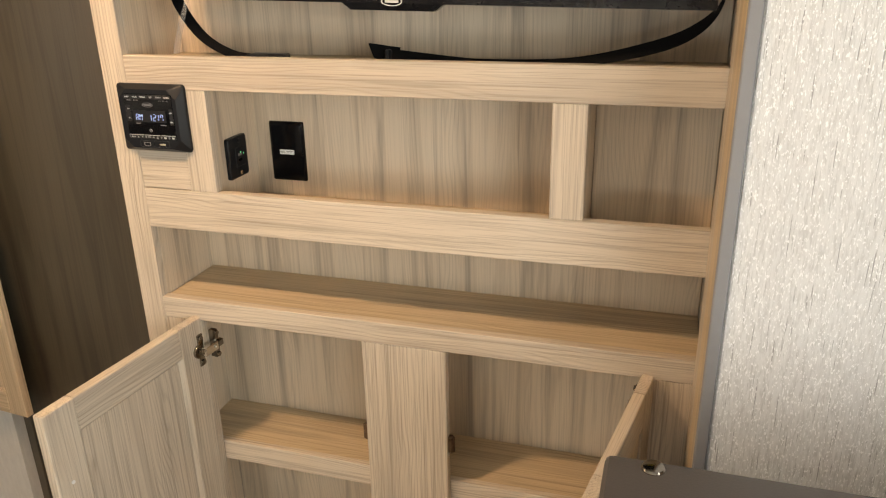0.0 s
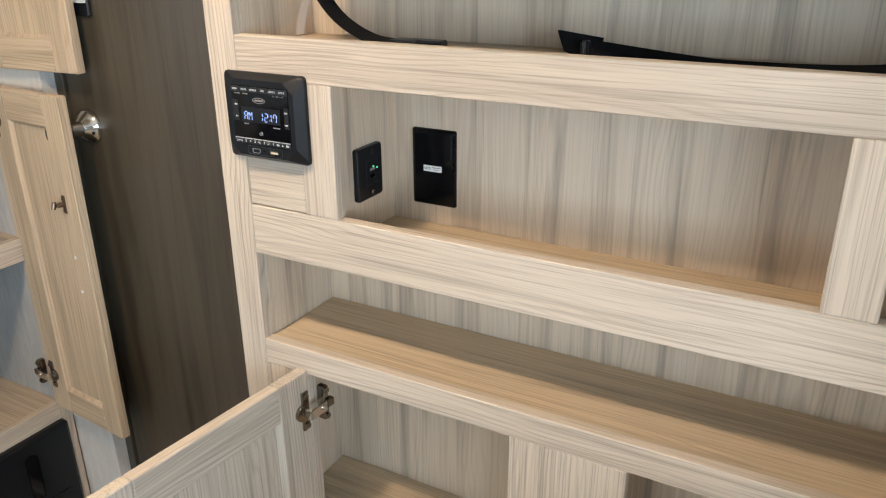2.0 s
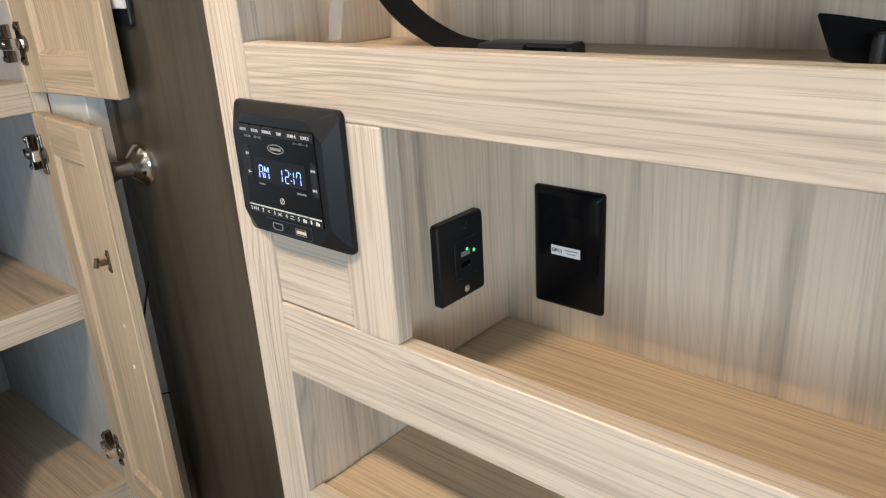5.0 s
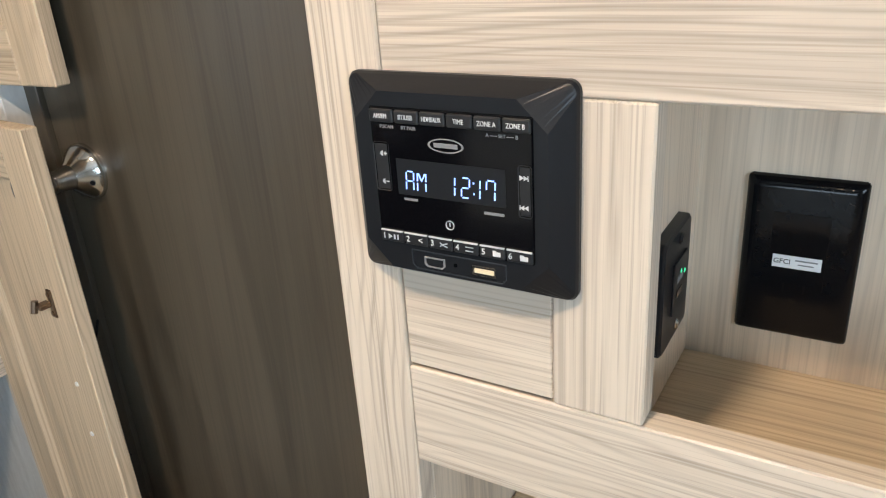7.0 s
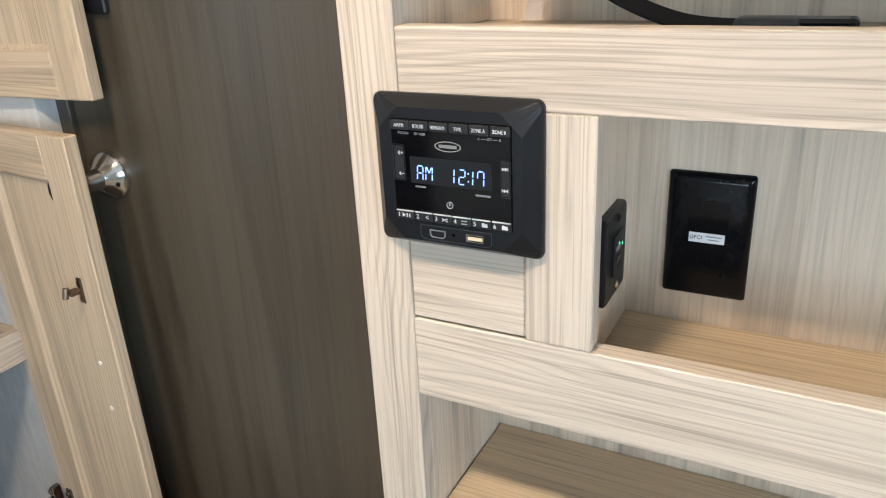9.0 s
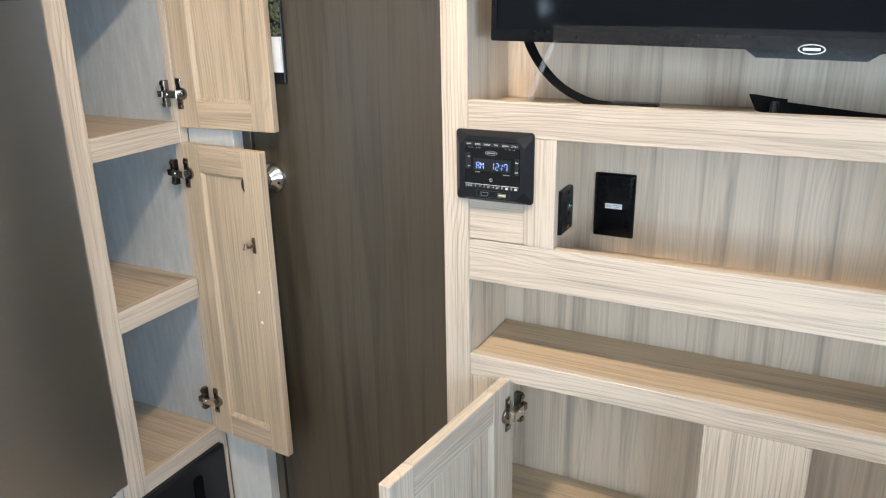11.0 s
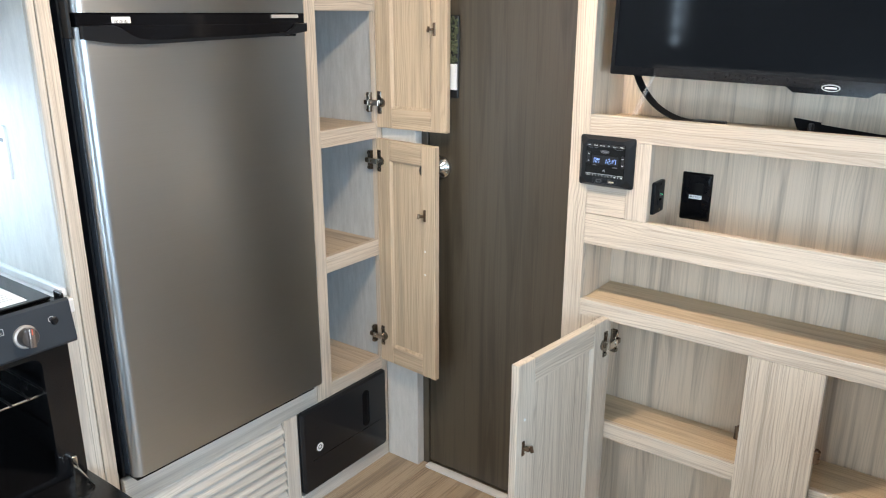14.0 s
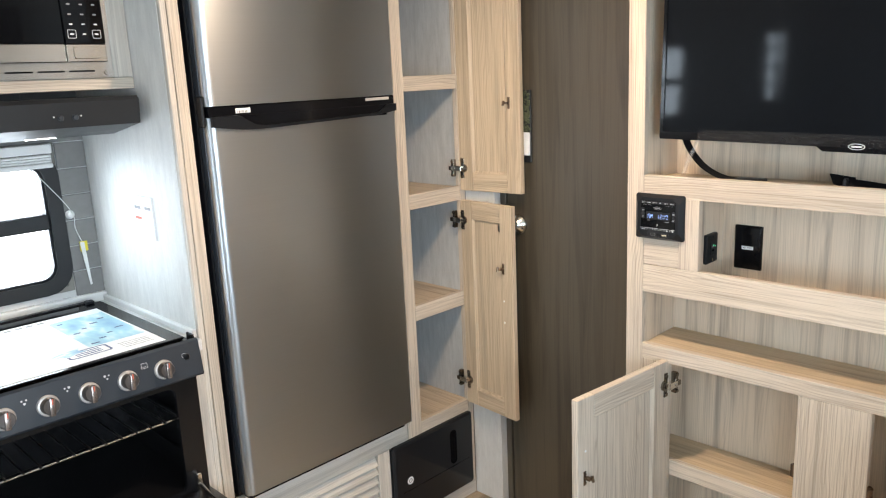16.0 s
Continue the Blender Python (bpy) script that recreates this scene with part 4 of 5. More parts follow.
_bm = slab(0.225, 0.262, 2.222, 2.248, 1.3055, 1.3235, 0.003, 2)
slab(0.258, 0.292, 2.226, 2.246, 1.3055, 1.3100, 0.002, bm=_bm)
slab(0.258, 0.292, 2.226, 2.246, 1.3190, 1.3235, 0.002, bm=_bm)
slab(0.286, 0.293, 2.226, 2.246, 1.3055, 1.3235, 0.002, bm=_bm)
part("buckle", _bm, BLACK, strap)
strap = thing("strap", (0.70, 2.25, 1.305), "black webbing strap hanging from the television to the shelf", "strap", "black straps behind the television")
part("webbing", ribbon([(0.965, 2.285, 1.470), (0.955, 2.280, 1.400), (0.918, 2.272, 1.360), (0.850, 2.270, 1.334), (0.740, 2.278, 1.313), (0.590, 2.284, 1.3095), (0.450, 2.290, 1.3165)], 0.022, 0.0016, [(0.2, 0.3, 0.9), (0.2, 0.3, 0.9), (0.1, 0.4, 0.9), (0, 0.6, 0.7), (0, 0.85, 0.45), (0, 0.9, 0.35), (0, 0.35, 0.9)]), WEBBING, strap)
part("slide_buckle", slab(0.441, 0.453, 2.285, 2.298, 1.3055, 1.3265, 0.0045, 3), BLACK, strap)
part("slide_bar", rod((0.447, 2.2835, 1.307), (0.447, 2.2835, 1.326), 0.0022, seg=10), SLATE, strap)
part("strap_end", ribbon([(0.462, 2.300, 1.3165), (0.444, 2.300, 1.3185), (0.430, 2.297, 1.3210), (0.417, 2.290, 1.3245)], 0.025, 0.003, [(0.1, 0.2, 0.95), (0.05, 0.2, 0.95), (-0.15, 0.2, 0.95), (-0.45, 0.3, 0.85)]), WEBBING, strap)

# ---- refrigerator ----
FX = -0.717
fridge = thing("refrigerator", (-1.02, 1.709, 0.485), "stainless two-door refrigerator with black recessed handle", "refrigerator")
part("body", slab(-1.32, -0.765, 1.398, 2.020, 0.485, 2.00, 0.003), BLACK, fridge)


def fridge_door(z0, z1):
    """A door front, rounded along its two upright edges."""
    outline = []
    y0, y1, d = 1.404, 2.012, 0.046
    for a in range(0, 91, 15):
        outline.append((FX - 0.020 + 0.020 * math.sin(radians(a)), y0 + 0.022 - 0.022 * math.cos(radians(a))))
    for a in range(90, -1, -15):
        outline.append((FX - 0.010 + 0.010 * math.sin(radians(a)), y1 - 0.010 + 0.010 * math.cos(radians(a))))
    outline += [(FX - d, y1), (FX - d, y0)]
    return loft([(outline, z0), (outline, z1)], Matrix())


part("lower_door", fridge_door(0.498, 1.512), STEEL, fridge, "brushed stainless lower door")
part("upper_door", fridge_door(1.540, 1.985), STEEL, fridge, "brushed stainless upper door")
for _z0, _z1 in ((0.499, 1.511), (1.541, 1.984)):
    part("door_edge", slab(FX - 0.0455, FX - 0.026, 1.4015, 1.4045, _z0, _z1, 0.0006), SLATE, fridge, "dark grey door edge")
part("gap_strip", slab(FX - 0.046, FX - 0.004, 1.408, 2.011, 1.5125, 1.5395, 0.002), GLOSSBLACK, fridge)
# the long scooped handle along the top of the lower door
_low = [(1.412, 1.4895), (1.445, 1.4845), (1.490, 1.4790), (1.540, 1.4765), (1.600, 1.4775), (1.720, 1.4805), (1.850, 1.4835), (1.920, 1.4860), (1.965, 1.4895), (2.009, 1.4950)]
_scoop = [(2.009, 1.5155), (1.975, 1.5155), (1.962, 1.5050), (1.945, 1.4955), (1.915, 1.4925), (1.850, 1.4905), (1.720, 1.4875), (1.600, 1.4850), (1.560, 1.4850), (1.530, 1.4890), (1.510, 1.4990), (1.495, 1.5100), (1.480, 1.5155), (1.412, 1.5155)]
_line = [(y - 1.7, z - 1.5) for y, z in _low + _scoop]
part("handle", loft([(_line, 0.0), (_line, 0.0125), ([(y * 0.996, z - 0.0012 if z > 0 else z + 0.0004) for y, z in _line], 0.0145)], flank(FX - 0.006, 1.7, 1.5)), BLACK, fridge, "black scooped handle rim")
part("handle_recess", slab(FX - 0.004, FX + 0.0012, 1.478, 1.976, 1.4845, 1.5150, 0.001), GLOSSBLACK, fridge, "gloss black pocket of the handle")
part("badge", slab(FX - 0.003, FX - 0.0028 + 0.0045, 1.90, 1.985, 1.528, 1.536, 0), KNOBGREY, fridge, "small silver badge")
_st = part("rating_sticker", slab(FX - 0.0035, FX - 0.0028, 1.482, 1.524, 1.5195, 1.5320, 0), PAPER, fridge, "white printed sticker")
for _i in range(9):
    part("bar", slab(FX - 0.0028, FX - 0.0026, 1.487 + 0.0036 * _i, 1.487 + 0.0036 * _i + (0.0012, 0.002, 0.0008)[_i % 3], 1.5195, 1.5265, 0), BLACK, _st)
part("mid_hinge", slab(FX - 0.040, FX - 0.012, 1.396, 1.4035, 1.49, 1.565, 0.003), MATTBLACK, fridge)
part("base_strip", slab(FX - 0.045, FX - 0.012, 1.410, 1.985, 0.484, 0.4975, 0.002), GLOSSBLACK, fridge)

# ---- pantry and fridge surround ----
CX = -0.757
pantry = thing("pantry_cabinet", (-1.0, 2.18, FLOOR), "tall narrow oak laminate pantry with open doors and shelves", "cabinet")
surround = thing("fridge_surround", (-1.0, 1.70, FLOOR), "washed oak laminate housing round the refrigerator", "cabinet")
part("stile", slab(CX - 0.019, CX, 1.3525, 1.381, FLOOR, 2.03, 0.0015), WOOD_Z, surround)
part("edge_strip", slab(CX - 0.019, CX - 0.003, 1.336, 1.3515, FLOOR, 2.03, 0.002), PALE_Z, surround)
# black sheet standing in for the shade deep in the gap beside the refrigerator
part("fridge_gap", slab(CX - 0.060, CX - 0.050, 1.3505, 1.3975, 0.49, 2.0, 0), BLACK, surround)
part("side_panel", slab(XW + 0.002, CX - 0.0195, 1.336, 1.350, FLOOR, CEIL - 0.002, 0.001), PANELWHITE, surround, "white laminate side panel facing the range")
part("rail", slab(CX - 0.019, CX - 0.0003, 1.3925, 2.0195, 0.412, 0.482, 0.0012), PALE_Y, surround)
part("bottom_rail", slab(CX - 0.019, CX - 0.0003, 1.3925, 2.3425, FLOOR, 0.128, 0.0012), PALE_Y, surround)
part("mid_stile", slab(CX - 0.019, CX - 0.0003, 1.886, 1.936, 0.1285, 0.4115, 0.0012), PALE_Z, surround)
# louvred vent below the refrigerator
vent = thing("louvred_vent", (CX, 1.64, 0.13), "washed wood louvred vent panel below the refrigerator", "vent")
part("backing", slab(CX - 0.040, CX - 0.030, 1.393, 1.8855, 0.129, 0.411, 0), MATTBLACK, vent)
_slat = None
for _i in range(9):
    _z = 0.392 - 0.031 * _i
    _m = pose(CX - 0.010, 1.639, _z, 0, -30, 0)
    if _slat is None:
        _slat = part("slat", slab(-0.004, 0.004, -0.2445, 0.2445, -0.0195, 0.0195, 0.003, 2), PALE_Y, vent, m=_m)
    else:
        _ob = new("slat", _slat.data)
        _ob.parent, _ob.matrix_parent_inverse, _ob.matrix_basis = vent, _slat.matrix_parent_inverse, _m
# pantry carcass
PY0, PY1 = 2.085, 2.317
part("stile", slab(CX - 0.019, CX, 2.0202, PY0, 0.412, 2.03, 0.0015), WOOD_Z, pantry)
part("stile", slab(CX - 0.019, CX, PY1, 2.3425, 0.129, 2.03, 0.0015), WOOD_Z, pantry)
part("side_panel", slab(XW + 0.002, CX - 0.0195, 2.326, 2.3415, 0.13, 2.03, 0), LINING, pantry, "pale blue-grey lined side")
part("side_panel", slab(XW + 0.002, CX - 0.0195, 2.040, 2.052, 0.13, 2.03, 0), LINING, pantry)
part("back_panel", slab(XW + 0.0005, XW + 0.0018, 2.053, 2.325, 0.13, 2.03, 0), LINING, pantry)
for _z0, _z1 in ((1.546, 1.592), (1.178, 1.226), (0.809, 0.859)):
    part("shelf_lip", slab(CX - 0.018, CX - 0.001, PY0 + 0.0004, PY1 - 0.0004, _z0, _z1, 0.0012), WOOD_Y, pantry)
    part("shelf", slab(XW + 0.003, CX - 0.0185, 2.0525, 2.3255, _z1 - 0.020, _z1 - 0.004, 0.0008), SHELF_Y, pantry)
part("bottom_rail", slab(CX - 0.018, CX - 0.0005, 2.0205, PY1 - 0.0004, 0.4125, 0.456, 0.0012), WOOD_Y, pantry)
part("shelf", slab(XW + 0.003, CX - 0.0185, 2.0525, 2.3255, 0.436, 0.452, 0.0008), SHELF_Y, pantry)
part("top_rail", slab(CX - 0.018, CX - 0.0005, PY0 + 0.0004, PY1 - 0.0004, 1.97, 2.03, 0.0012), WOOD_Y, pantry)
for _z in (0.985, 1.50):
    part("roller_catch", slab(CX - 0.036, CX - 0.020, 2.053, 2.095, _z - 0.012, _z + 0.012, 0.003), BRONZE, pantry)
_d = math.degrees(math.atan2(2.291 - 2.311, -0.513 + 0.745))
_door = shaker_door("lower_door", pantry, 0.238, 0.727, 0.452, pose(-0.751, 2.309, 0, 0, 0, _d), 0.054, 0.060, 0.019, "open oak laminate shaker pantry door", 1, 1, TAN_Z, TAN_X)
hinge(_door, 1, 1.113), hinge(_door, 1, 0.540), catch(_door, 0.197, 0.972), peg(_door, 0.198, 0.863), peg(_door, 0.198, 0.790)
_d = math.degrees(math.atan2(2.338 - 2.318, -0.507 + 0.745))
_door = shaker_door("upper_door", pantry, 0.246, 0.790, 1.212, pose(-0.753, 2.316, 0, 0, 0, _d), 0.054, 0.060, 0.019, "open oak laminate shaker pantry door", 1, 1, TAN_Z, TAN_X)
hinge(_door, 1, 1.286), hinge(_door, 1, 1.93), catch(_door, 0.204, 1.497)

# ---- black access panel by the floor ----
panel = thing("access_panel", (CX, 2.129, 0.138), "black plastic access panel with finger pull", "access panel")
_m = flank(CX, 2.129, 0.2755)
part("cover", loft([(rounded(0.380, 0.276, 0.012), -0.0005), (rounded(0.380, 0.276, 0.012), 0.010), (rounded(0.366, 0.262, 0.012), 0.016)], _m), BLACK, panel)
part("groove", slab(-0.155, 0.165, -0.035, -0.032, 0.0155, 0.0166, 0), GLASSBLACK, panel, m=_m)
part("finger_pull", loft([(rounded(0.026, 0.122, 0.012), 0.0155), (rounded(0.026, 0.122, 0.012), 0.0168)], _m @ pose(0.086, 0.040, 0)), GLASSBLACK, panel)
part("pull_rim", hoop(rounded(0.030, 0.126, 0.014), rounded(0.024, 0.120, 0.011), 0.0155, 0.0185, _m @ pose(0.086, 0.040, 0)), GLOSSBLACK, panel)
_st = part("sticker", turned([(0.0135, 0.0158), (0.0135, 0.0165)], _m @ pose(-0.123, 0.0005, 0), 28), PAPER, panel, "round white sticker")
part("print", hoop([(0.0075 * math.cos(a), 0.0075 * math.sin(a)) for a in [i * math.pi / 12 for i in range(24)]], [(0.0050 * math.cos(a), 0.0050 * math.sin(a)) for a in [i * math.pi / 12 for i in range(24)]], 0.0165, 0.0168, _m @ pose(-0.123, 0.0005, 0)), BLACK, _st)

# ---- mossy wall box behind the pantry door ----
decor = thing("wall_decor", (-0.585, 2.378, 1.31), "dark-framed wall decor with green moss and white card", "wall decor")
part("frame", slab(-0.600, -0.494, 2.3695, 2.378, 1.310, 1.535, 0.002), MATTBLACK, decor)
_bm = bmesh.new()
for _i in range(420):
    _a = (-0.597 + 0.101 * _rng.random(), 2.369 - 0.004 * _rng.random(), 1.407 + 0.124 * _rng.random())
    bmesh.ops.create_icosphere(_bm, subdivisions=1, radius=0.0026 + 0.003 * _rng.random(), matrix=Matrix.Translation(_a))
part("moss", _bm, MOSS, decor, "clumps of green moss")
part("card", slab(-0.598, -0.4955, 2.362, 2.3695, 1.333, 1.404, 0.001), PAPER, decor, "white card")
solid("hanging_cord", wire([(-0.605, 2.3695, 0.90), (-0.607, 2.350, 0.84), (-0.596, 2.335, 0.785), (-0.590, 2.332, 0.745), (-0.602, 2.340, 0.700), (-0.615, 2.3695, 0.68)], 0.0016), BLACK, "thin black cord loop hanging on the dark door", "cord")

# ---- seat back in dark leatherette ----
seat = thing("seat_back", (1.24, 1.66, FLOOR), "dark grey leatherette seat back with a snap button", "seat")
part("cushion", slab(0.866, 1.62, 1.60, 1.738, 0.45, 1.012, 0.010, 3), LEATHER, seat)
part("base", slab(0.90, 1.60, 1.30, 1.70, FLOOR, 0.449, 0.004), LEATHER, seat)
_m = Matrix.Translation((0.912, 1.722, 1.012))
part("snap_button", turned([(0.011, -0.001), (0.0115, 0.001), (0.010, 0.003), (0.006, 0.0042), (0.001, 0.0045)], _m, 24), HINGEDARK, seat, "round metal snap")

# ---- kitchen corner ----
CT = 0.965
solid("countertop", slab(XW + 0.0005, -0.748, 1.307, 1.3355, CT - 0.03, CT, 0.002), COUNTER, "narrow white countertop strip beside the range", "countertop")
solid("countertop", slab(XW + 0.0005, -0.748, -0.90, 0.763, CT - 0.03, CT, 0.003), COUNTER, "white kitchen countertop beside the range", "countertop")
solid("backsplash_curb", slab(XW + 0.0005, XW + 0.016, -0.90, 1.3355, CT + 0.0005, CT + 0.030, 0.003), COUNTER, "low white upstand along the kitchen wall", "trim", kind="structure")
solid("backsplash_curb", slab(XW + 0.0165, -0.770, 1.322, 1.3355, CT + 0.0005, CT + 0.020, 0.003), COUNTER, "low white upstand beside the range", "trim", kind="structure")
base = thing("base_cabinet", (-1.05, -0.07, FLOOR), "washed oak laminate kitchen base cabinet", "cabinet")
part("body", slab(XW + 0.0005, -0.775, -0.89, 0.7635, FLOOR, CT - 0.0305, 0.002), PALE_Z, base)
filler = thing("range_filler", (-0.77, 1.32, FLOOR), "pale laminate filler strip beside the range", "cabinet")
part("strip", slab(XW + 0.01, CX, 1.3085, 1.3350, FLOOR, CT - 0.031, 0.001), PALE_Z, filler)

# tiles behind the range
splash = walled("wall_tiles", slab(XW + 0.0002, XW + 0.003, 0.0, 1.3355, CT + 0.0305, WIN[2] - 0.0165, 0), GROUT, "grey subway tile splashback with pale joints")
walled("wall_tile_bed", slab(XW + 0.0002, XW + 0.003, WIN[1] + 0.0165, 1.3355, WIN[2] - 0.016, 1.62, 0), GROUT, "pale grout bed beside the window")
_th, _tw = 0.0762, 0.305
_tiles = {}
for _r in range(9):
    _z0 = CT + 0.0305 + _r * _th
    _z1 = min(_z0 + _th - 0.003, 1.61)
    _y = 1.3335
    _n = 0
    while _y > 0.02:
        _len = _tw - 0.003 if (_n or _r % 2 == 0) else _tw / 2 - 0.003
        _y0 = _y - _len
        _spans = [(_y0, _y)]
        if _z1 > WIN[2] - 0.018 and _z0 < WIN[3] + 0.018:
            _spans = [s for s in ((max(_y0, WIN[1] + 0.0165), _y), (_y0, min(_y, WIN[0] - 0.0165))) if s[1] - s[0] > 0.01]
        for _a, _b in _spans:
            _key = (round(_b - _a, 4), round(_z1 - _z0, 4))
            if _key not in _tiles:
                _ob = linked("tile", slab(0.0005, 0.0065, -(_b - _a) / 2, (_b - _a) / 2, 0, _z1 - _z0, 0.0012), TILE)
                _tiles[_key] = _ob.data
            else:
                _ob = new("tile", _tiles[_key])
            _ob.parent = splash
            _ob.location = (XW + 0.0022, (_a + _b) / 2, _z0)
        _y = _y0 - 0.003
        _n += 1

# ---- range ----
SX, SY0, SY1 = -0.742, 0.769, 1.305
stove = thing("range", (-1.0, 1.037, FLOOR), "black gas range with oven door folded open", "range")
part("body_side", slab(-1.29, SX, SY1 - 0.022, SY1, FLOOR, 0.892, 0.002), ENAMEL, stove)
part("body_side", slab(-1.29, SX, SY0, SY0 + 0.022, FLOOR, 0.892, 0.002), ENAMEL, stove)
part("top_frame", slab(-1.295, SX + 0.006, SY0, SY1, 0.892, 0.974, 0.003), ENAMEL, stove)
_prof = [(0.0, 0.892), (0.0, 0.975), (0.012, 0.982), (0.020, 0.978), (0.034, 0.896), (0.030, 0.890)]
_bm = loft([([(x, z) for x, z in _prof], -(SY1 - SY0) / 2 - 0.004), ([(x, z) for x, z in _prof], (SY1 - SY0) / 2 + 0.004)], Matrix(((1, 0, 0, SX + 0.006), (0, 0, 1, (SY0 + SY1) / 2), (0, 1, 0, 0), (0, 0, 0, 1))))
ctrl = part("control_panel", _bm, SLATE, stove, "slate grey control panel")
_tilt = math.degrees(math.atan2(0.014, 0.082))
for _i in range(5):
    _y = 1.211 - 0.0873 * _i
    _m = Matrix.Translation((SX + 0.0335, _y, 0.9315)) @ Matrix.Rotation(radians(-_tilt), 4, "Y") @ flank(0, 0, 0)
    _kn = part("knob", turned([(0.0235, 0), (0.0235, 0.003), (0.0225, 0.006), (0.019, 0.007)], _m, 32), KNOBGREY, ctrl, "round control knob with pale skirt")
    part("cap", turned([(0.0185, 0.006), (0.0182, 0.010), (0.0176, 0.023), (0.016, 0.026)], _m, 32), KNOBCAP, _kn)
    part("grip", slab(-0.0055, 0.0055, -0.0195, 0.0185, 0.010, 0.0335, 0.002, 2), KNOBGRIP, _kn, m=_m @ pose(0, 0, 0, 0, 0, -6))
    part("pointer", slab(-0.0012, 0.0012, 0.006, 0.0175, 0.0335, 0.0339, 0), REDINK, _kn, m=_m @ pose(0, 0, 0, 0, 0, -6))
for _i in range(5):
    _y = 1.2545 - 0.0873 * _i
    _m = Matrix.Translation((SX + 0.0304, _y, 0.9535)) @ Matrix.Rotation(radians(-_tilt), 4, "Y") @ flank(0, 0, 0)
    if _i == 0:
        _bm = hoop([(0.006 * math.cos(i * math.pi / 12), 0.006 * math.sin(i * math.pi / 12)) for i in range(24)], [(0.0052 * math.cos(i * math.pi / 12), 0.0052 * math.sin(i * math.pi / 12)) for i in range(24)], 0, 0.0006, _m @ pose(0.012, -0.004, 0))
    elif _i == 1:
        _bm = hoop(rounded(0.015, 0.013, 0.001, 2), rounded(0.013, 0.011, 0.001, 2), 0, 0.0006, _m)
        _one = slab(-0.004, 0.004, -0.0030, -0.0018, 0, 0.0006, 0)
        _one.transform(_m)
        merged(_bm, _one)
    else:
        _bm = bmesh.new()
        for _k, (_dx, _dy) in enumerate(((-0.0045, 0.003), (0.0045, 0.003), (0, -0.004))):
            rod(_m @ Vector((_dx, _dy, 0)), _m @ Vector((_dx, _dy, 0.0006)), 0.0028 if _k == _i - 2 else 0.0020, seg=14, bm=_bm)
    part("burner_mark", _bm, INK, ctrl)
part("igniter", turned([(0.008, 0), (0.008, 0.004), (0.006, 0.006)], Matrix.Translation((SX + 0.030, 1.272, 0.945)) @ flank(0, 0, 0), 20), BLACK, ctrl)
part("glass_lid", slab(-1.275, SX - 0.012, SY0 + 0.012, SY1 - 0.012, 0.9755, 0.9815, 0.002), GLASSBLACK, stove, "black glass cooktop cover")
part("lid_hinge_bar", slab(-1.294, -1.276, SY0 + 0.03, SY1 - 0.03, 0.9745, 0.986, 0.002), ENAMEL, stove)
for _y in (SY1 - 0.045, SY0 + 0.045):
    part("lid_bumper", slab(-1.285, -1.262, _y - 0.012, _y + 0.012, 0.9818, 0.990, 0.002), BLACK, stove)
part("corner_bracket", slab(SX - 0.018, SX + 0.014, SY1 - 0.004, SY1 + 0.0015, 0.950, 0.990, 0.001), ENAMEL, stove)
# oven cavity, rack and open door
part("cavity_back", slab(-1.20, -1.19, SY0 + 0.023, SY1 - 0.023, 0.585, 0.891, 0), ENAMEL, stove)
part("cavity_floor", slab(-1.189, SX, SY0 + 0.0225, SY1 - 0.0225, 0.575, 0.585, 0), ENAMEL, stove)
part("lower_front", slab(-1.0, SX, SY0 + 0.0225, SY1 - 0.0225, FLOOR, 0.574, 0.002), ENAMEL, stove)
part("face_frame", hoop(rounded(SY1 - SY0 - 0.002, 0.335, 0.004), rounded(SY1 - SY0 - 0.118, 0.285, 0.02), -0.01, 0.004, flank(SX, 1.037, 0.723)), ENAMEL, stove)
for _z in (0.665, 0.775):
    for _y in (SY0 + 0.026, SY1 - 0.026):
        part("rack_guide", slab(-1.18, SX - 0.03, _y - 0.004, _y + 0.004, _z - 0.012, _z - 0.006, 0.001), ENAMEL, stove)
rack = part("oven_rack", rod((SX - 0.022, SY0 + 0.04, 0.772), (SX - 0.022, SY1 - 0.04, 0.772), 0.0032, seg=10), SATIN, stove, "chrome wire oven rack")
# wires behind the front rod get the darker colour as oven shade
part("rack_wire", rod((-1.17, SY0 + 0.04, 0.772), (-1.17, SY1 - 0.04, 0.772), 0.003, seg=8), RACK_SHADED, rack)
for _i in range(13):
    _y = SY0 + 0.05 + _i * 0.0363
    part("rack_wire", wire([(SX - 0.022, _y, 0.775), (SX - 0.03, _y, 0.7765), (-0.95, _y, 0.7755), (-1.17, _y, 0.775)], 0.0023, steps=2), RACK_SHADED, rack)
odoor = part("oven_door", slab(SX + 0.012, SX + 0.325, SY0 + 0.004, SY1 - 0.004, 0.548, 0.578, 0.006, 2), ENAMEL, stove, "black oven door folded down open")
part("inner_glass", slab(SX + 0.075, SX + 0.27, SY0 + 0.08, SY1 - 0.08, 0.5775, 0.5795, 0.0008), GLASSBLACK, odoor)
part("oven_handle", rod((SX + 0.30, SY0 + 0.06, 0.523), (SX + 0.30, SY1 - 0.06, 0.523), 0.009, seg=14), SATIN, odoor)
for _y in (SY0 + 0.08, SY1 - 0.08):
    part("handle_post", rod((SX + 0.30, _y, 0.523), (SX + 0.30, _y, 0.549), 0.006, seg=12), SATIN, odoor)
